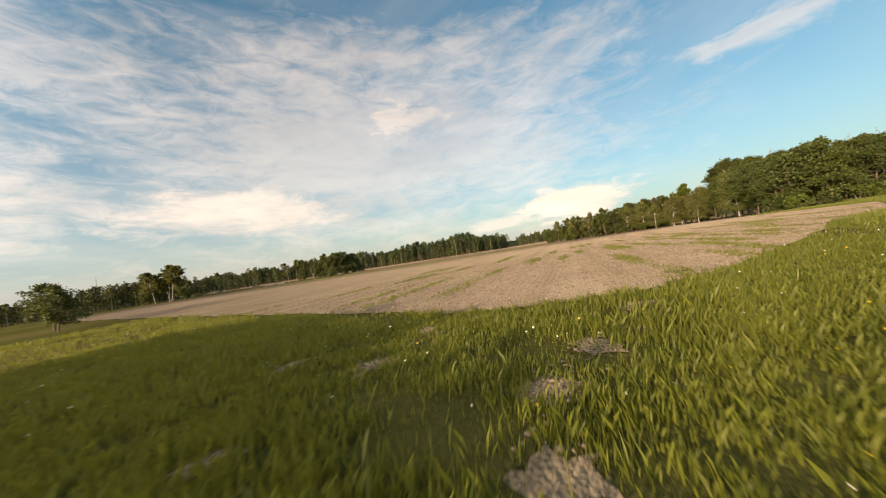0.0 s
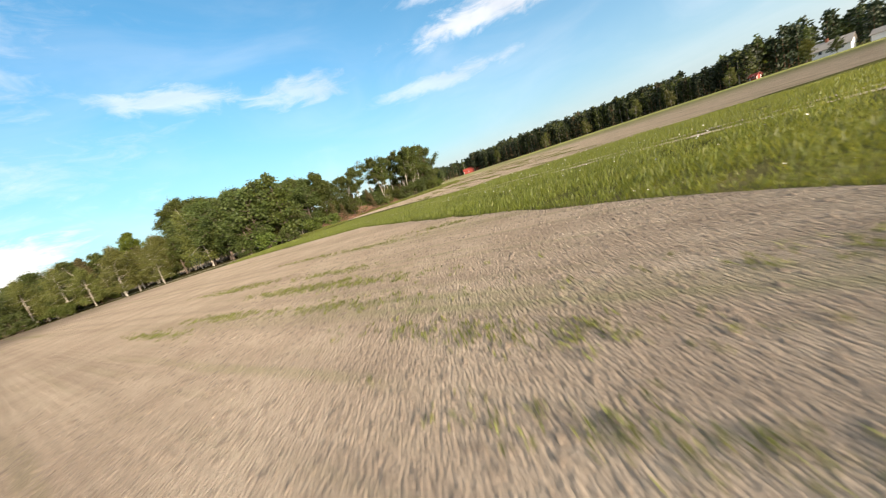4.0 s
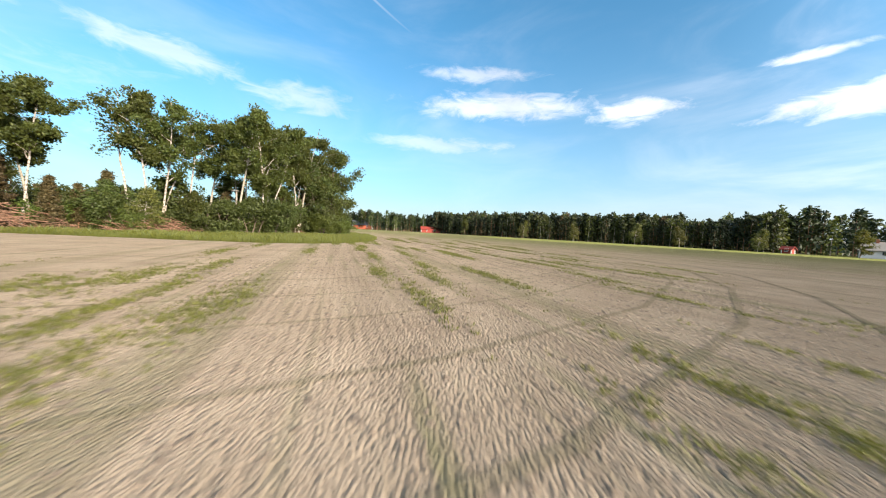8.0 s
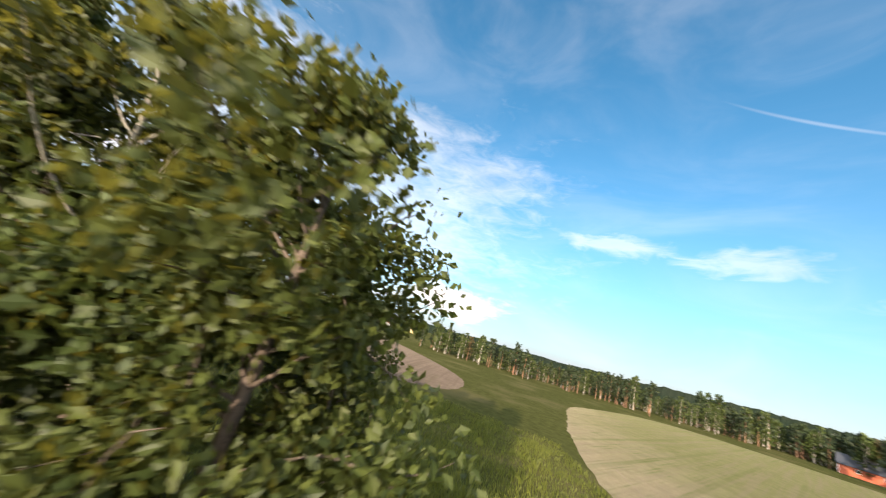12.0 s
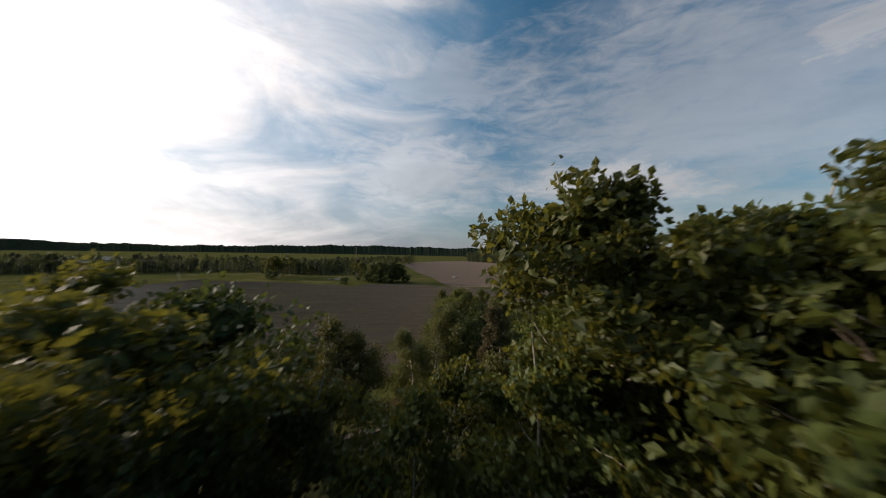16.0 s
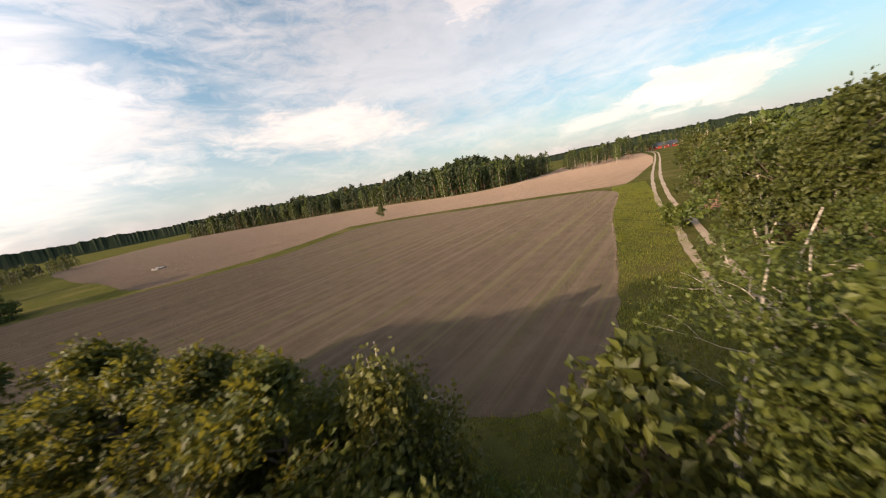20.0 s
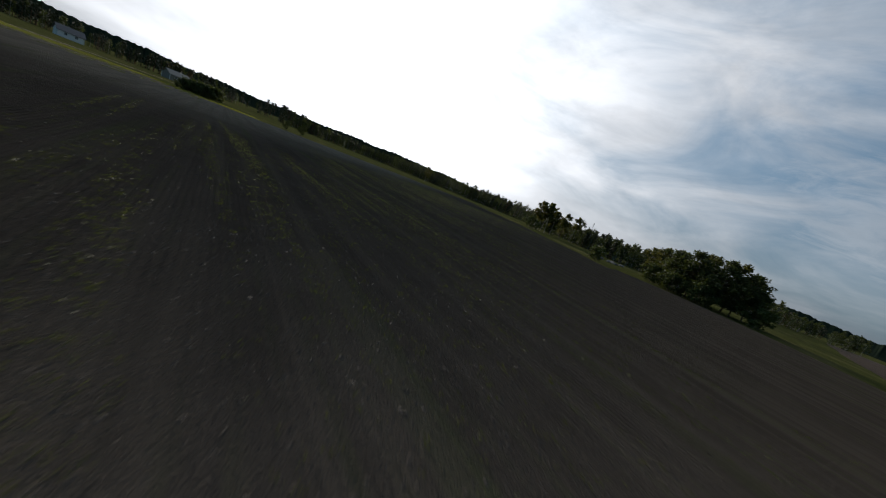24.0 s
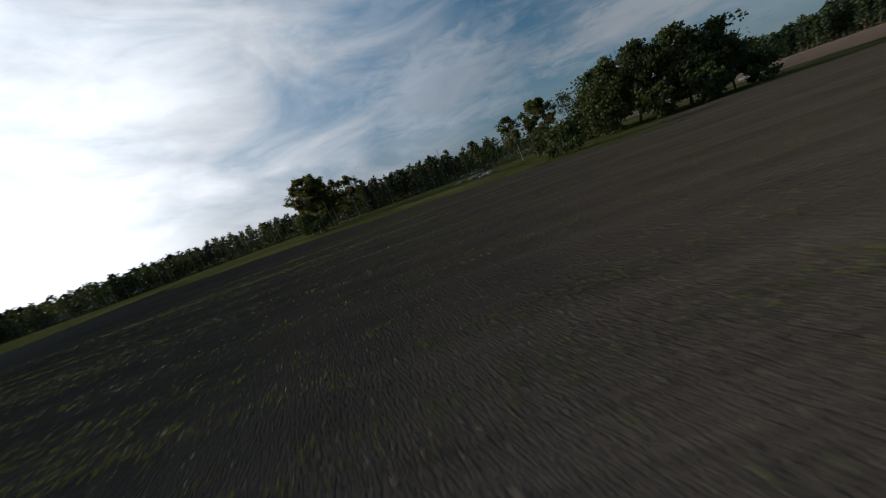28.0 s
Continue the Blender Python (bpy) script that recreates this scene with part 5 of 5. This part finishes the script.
blades("copse_grass", [(78, 50), (82, 54.5), (86, 57), (88.6, 52), (91, 44.4), (92.5, 37.4), (95, 32.4), (99, 30.2), (105, 29.6), (114, 31), (121, 33.5), (129.5, 36.8), (136, 41.6), (139, 46), (131, 52), (124, 46), (119, 39.6), (110, 43.2), (98, 47.5), (88, 58), (80, 62), (72, 58)], 12000, 0.35, 0.62, BLADE_DRY, "yellow-green seeding grass before the copse", 36, [EAST_FIELD, FIELD_PATH], 0.007)
blades("copse_grass", [(124, 41), (136, 43), (145, 51), (150, 62), (140, 72), (126, 74), (116, 76), (110, 66), (114, 52)], 45000, 0.25, 0.6, BLADE, "tall grass behind the copse's end", 38, [EAST_FIELD, FIELD_PATH], 0.013)
blades("roadside_grass", [(34, 110), (33.5, 117), (37, 121), (46, 120), (59, 118.5), (63, 126), (67, 146), (74, 180), (78, 198), (86, 200), (79, 168), (71, 131), (67, 113), (58, 112), (46, 113), (41, 114), (38, 111)], 60000, 0.1, 0.3, BLADE, "grass along the field's edge and the farm road", 37, [SOUTH_FIELD], 0.016)


def flowers(poly, count, mat, label, seed, high, size):
    rng = np.random.default_rng(seed)
    p = scatter(rng, poly, count)
    p = p[~(inside(SOUTH_FIELD, p[:, 0], p[:, 1]) | inside(EAST_FIELD, p[:, 0], p[:, 1]))]
    c = np.c_[p, rng.uniform(high * 0.5, high, len(p))]
    v, f = leaf_quads(rng, c, size, 1.0)
    tagged(new("wild_flowers", mesh_of("wild_flowers", v, f, mat)), label, "flowers", kind="stuff")


PETAL_WHITE = painted("white_petals", (0.75, 0.73, 0.66, 1), 0.8)
PETAL_YELLOW = painted("yellow_petals", (0.62, 0.42, 0.03, 1), 0.8)
flowers([(-10, 18), (-10, 6), (4, 0), (20, 8), (30, 20), (10, 12)], 500, PETAL_WHITE, "small white clover and yarrow flowers", 41, 0.25, 0.02)
flowers([(-10, 18), (-10, 6), (4, 0), (20, 8), (30, 20), (10, 12)], 420, PETAL_YELLOW, "small yellow flowers in the meadow", 42, 0.28, 0.02)
flowers([(28, 12), (34, 21.5), (46, 28), (52, 26), (50, 12)], 130, PETAL_WHITE, "white umbel flowers of the verge", 43, 0.5, 0.05)
flowers([(63.5, 125), (68, 124), (82, 184), (76, 184)], 700, PETAL_YELLOW, "yellow flowers along the road verge", 44, 0.55, 0.05)


def clods(name, line, reach, count, low, high, mat, label, seed, anywhere=False):
    """Loose lumps lying on the soil along a stretch of the field."""
    rng = np.random.default_rng(seed)
    pts = smooth_line(line, 1.0)
    i = rng.integers(0, len(pts), count)
    p = pts[i] + (pts[np.minimum(i + 1, len(pts) - 1)] - pts[i]) * rng.uniform(0, 1, (count, 1)) + rng.uniform(-1, 1, (count, 2)) * reach
    ok = inside(SOUTH_FIELD, p[:, 0], p[:, 1]) | inside(EAST_FIELD, p[:, 0], p[:, 1])
    p = p[ok | anywhere]
    n = len(p)
    s = low * (high / low) ** (rng.uniform(0, 1, n) ** 2.6)
    base = np.array([(1, 0, 0), (0.2, 0.95, 0), (-0.9, 0.4, 0), (-0.5, -0.85, 0), (0.55, -0.8, 0), (0.1, 0.05, 0.55), (0, 0, -0.5)], float)
    tri = np.array([(0, 1, 5), (1, 2, 5), (2, 3, 5), (3, 4, 5), (4, 0, 5)])
    jitter = 1 + rng.normal(size=(n, 7, 1)) * 0.22
    a = rng.uniform(0, 2 * np.pi, n)
    c, d = np.cos(a)[:, None], np.sin(a)[:, None]
    b = base[None] * jitter
    v = np.stack([b[..., 0] * c - b[..., 1] * d, b[..., 0] * d + b[..., 1] * c, b[..., 2]], -1) * s[:, None, None]
    v += np.c_[p, np.full(n, 0.03)][:, None]
    v[:, 5, :2] += rng.normal(size=(n, 2)) * s[:, None] * 0.2
    f = (tri[None] + (np.arange(n) * 7)[:, None, None]).reshape(-1, 3)
    tagged(new(name, mesh_of(name, v.reshape(-1, 3), f, mat)), label, "soil clods", kind="stuff")


clods("soil_clods", [(3, 5), (4.6, 11), (10, 17), (21, 21.5), (30, 23)], 8.0, 60000, 0.009, 0.055, CLOD, "dry crumbling clods on the pale field", 51)
clods("soil_clods", [(54, 24), (72, 21), (91, 21), (106, 25), (120, 30)], 8.0, 60000, 0.009, 0.05, CLOD, "dry crumbling clods on the east field", 52)
clods("soil_clods", [(49, 124), (38, 121), (26, 112), (16, 101), (0, 92), (-28, 86)], 9.0, 56000, 0.009, 0.045, CLOD_BACKLIT, "clods and crumbs along the drill rows", 53)

EDGE = [(75, 178), (70.5, 161), (67.6, 145), (65, 132), (63.5, 125.4), (62, 120.8), (59, 118), (54, 117.5), (50.5, 118.4), (45.5, 119.4), (40.5, 120.3), (38, 120.5), (36.2, 119.8), (34.8, 117.2), (34.2, 114), (35.2, 111)]
clods("edge_clods", EDGE, 0.3, 9000, 0.02, 0.09, SOIL_DARK, "coarse clods and stones heaped along the field's edge", 54)
clods("edge_clods", [(56.4, 25.6), (59.4, 28.8), (62.4, 31.2), (69.3, 37.2), (77, 46.2)], 0.3, 3000, 0.02, 0.09, SOIL_DARK, "coarse clods along the east field's edge", 55)
clods("soil_clods", [(2.7, 1.4), (3.0, 2.3), (3.7, 3.1), (5.0, 4.5), (3.7, 5.9), (1.3, 3.5)], 0.2, 500, 0.008, 0.03, CLOD, "crumbs of soil between the tussocks", 56, True)


def weeds(line, reach, count, row_way, label, seed, size=0.09, each=14, stretch=1.8):
    """Small tufts of weeds, most of them along the drill rows."""
    rng = np.random.default_rng(seed)
    pts = smooth_line(line, 1.0)
    k = count // each
    start = pts[rng.integers(0, len(pts), k)] + rng.uniform(-1, 1, (k, 2)) * reach
    w = np.array([-math.sin(radians(row_way)), math.cos(radians(row_way))])
    p = (start[:, None] + w * rng.normal(size=(k, each, 1)) * stretch + rng.normal(size=(k, each, 2)) * 0.16).reshape(-1, 2)
    p = p[inside(SOUTH_FIELD, p[:, 0], p[:, 1]) | inside(EAST_FIELD, p[:, 0], p[:, 1])]
    c = np.repeat(np.c_[p, np.full(len(p), 0.03)], 7, 0)
    c[:, :2] += rng.normal(size=(len(c), 2)) * 0.05
    n = len(c)
    axis = unit(rng, n)
    axis[:, 2] = np.abs(axis[:, 2]) + 0.5
    axis /= np.linalg.norm(axis, axis=1, keepdims=True)
    side = np.cross(axis, unit(rng, n))
    side /= np.linalg.norm(side, axis=1, keepdims=True) + 1e-9
    s = (size * rng.uniform(0.5, 1.5, n))[:, None]
    v = np.stack([c, c + axis * s * 0.6 + side * s * 0.18, c + axis * s * 1.3, c + axis * s * 0.6 - side * s * 0.18], 1).reshape(-1, 3)
    tagged(new("weed_tufts", mesh_of("weed_tufts", v, np.arange(4 * n).reshape(-1, 4), SPROUT)), label, "weeds", kind="stuff")


weeds([(3, 5), (4.6, 11), (10, 17), (21, 21.5), (30, 23)], 12.0, 9000, -21, "sparse green weeds on the pale field", 61, 0.05, 90, 1.3)
weeds([(54, 24), (72, 21), (91, 21), (106, 25), (120, 30)], 12.0, 17000, -70, "green weeds in patches on the east field", 62, 0.05, 120, 1.2)
weeds([(49, 124), (38, 121), (26, 112), (16, 101), (0, 92), (-28, 86)], 14.0, 6000, -18, "green weeds along the drill rows", 63, 0.035, 40, 2.4)

weeds([(28, 111), (18, 99), (6, 91), (-8, 85), (-24, 83), (-42, 89)], 12.0, 15000, -17, "thin green rows of sprouts in the drilled soil", 64, 0.036, 110, 6.0)
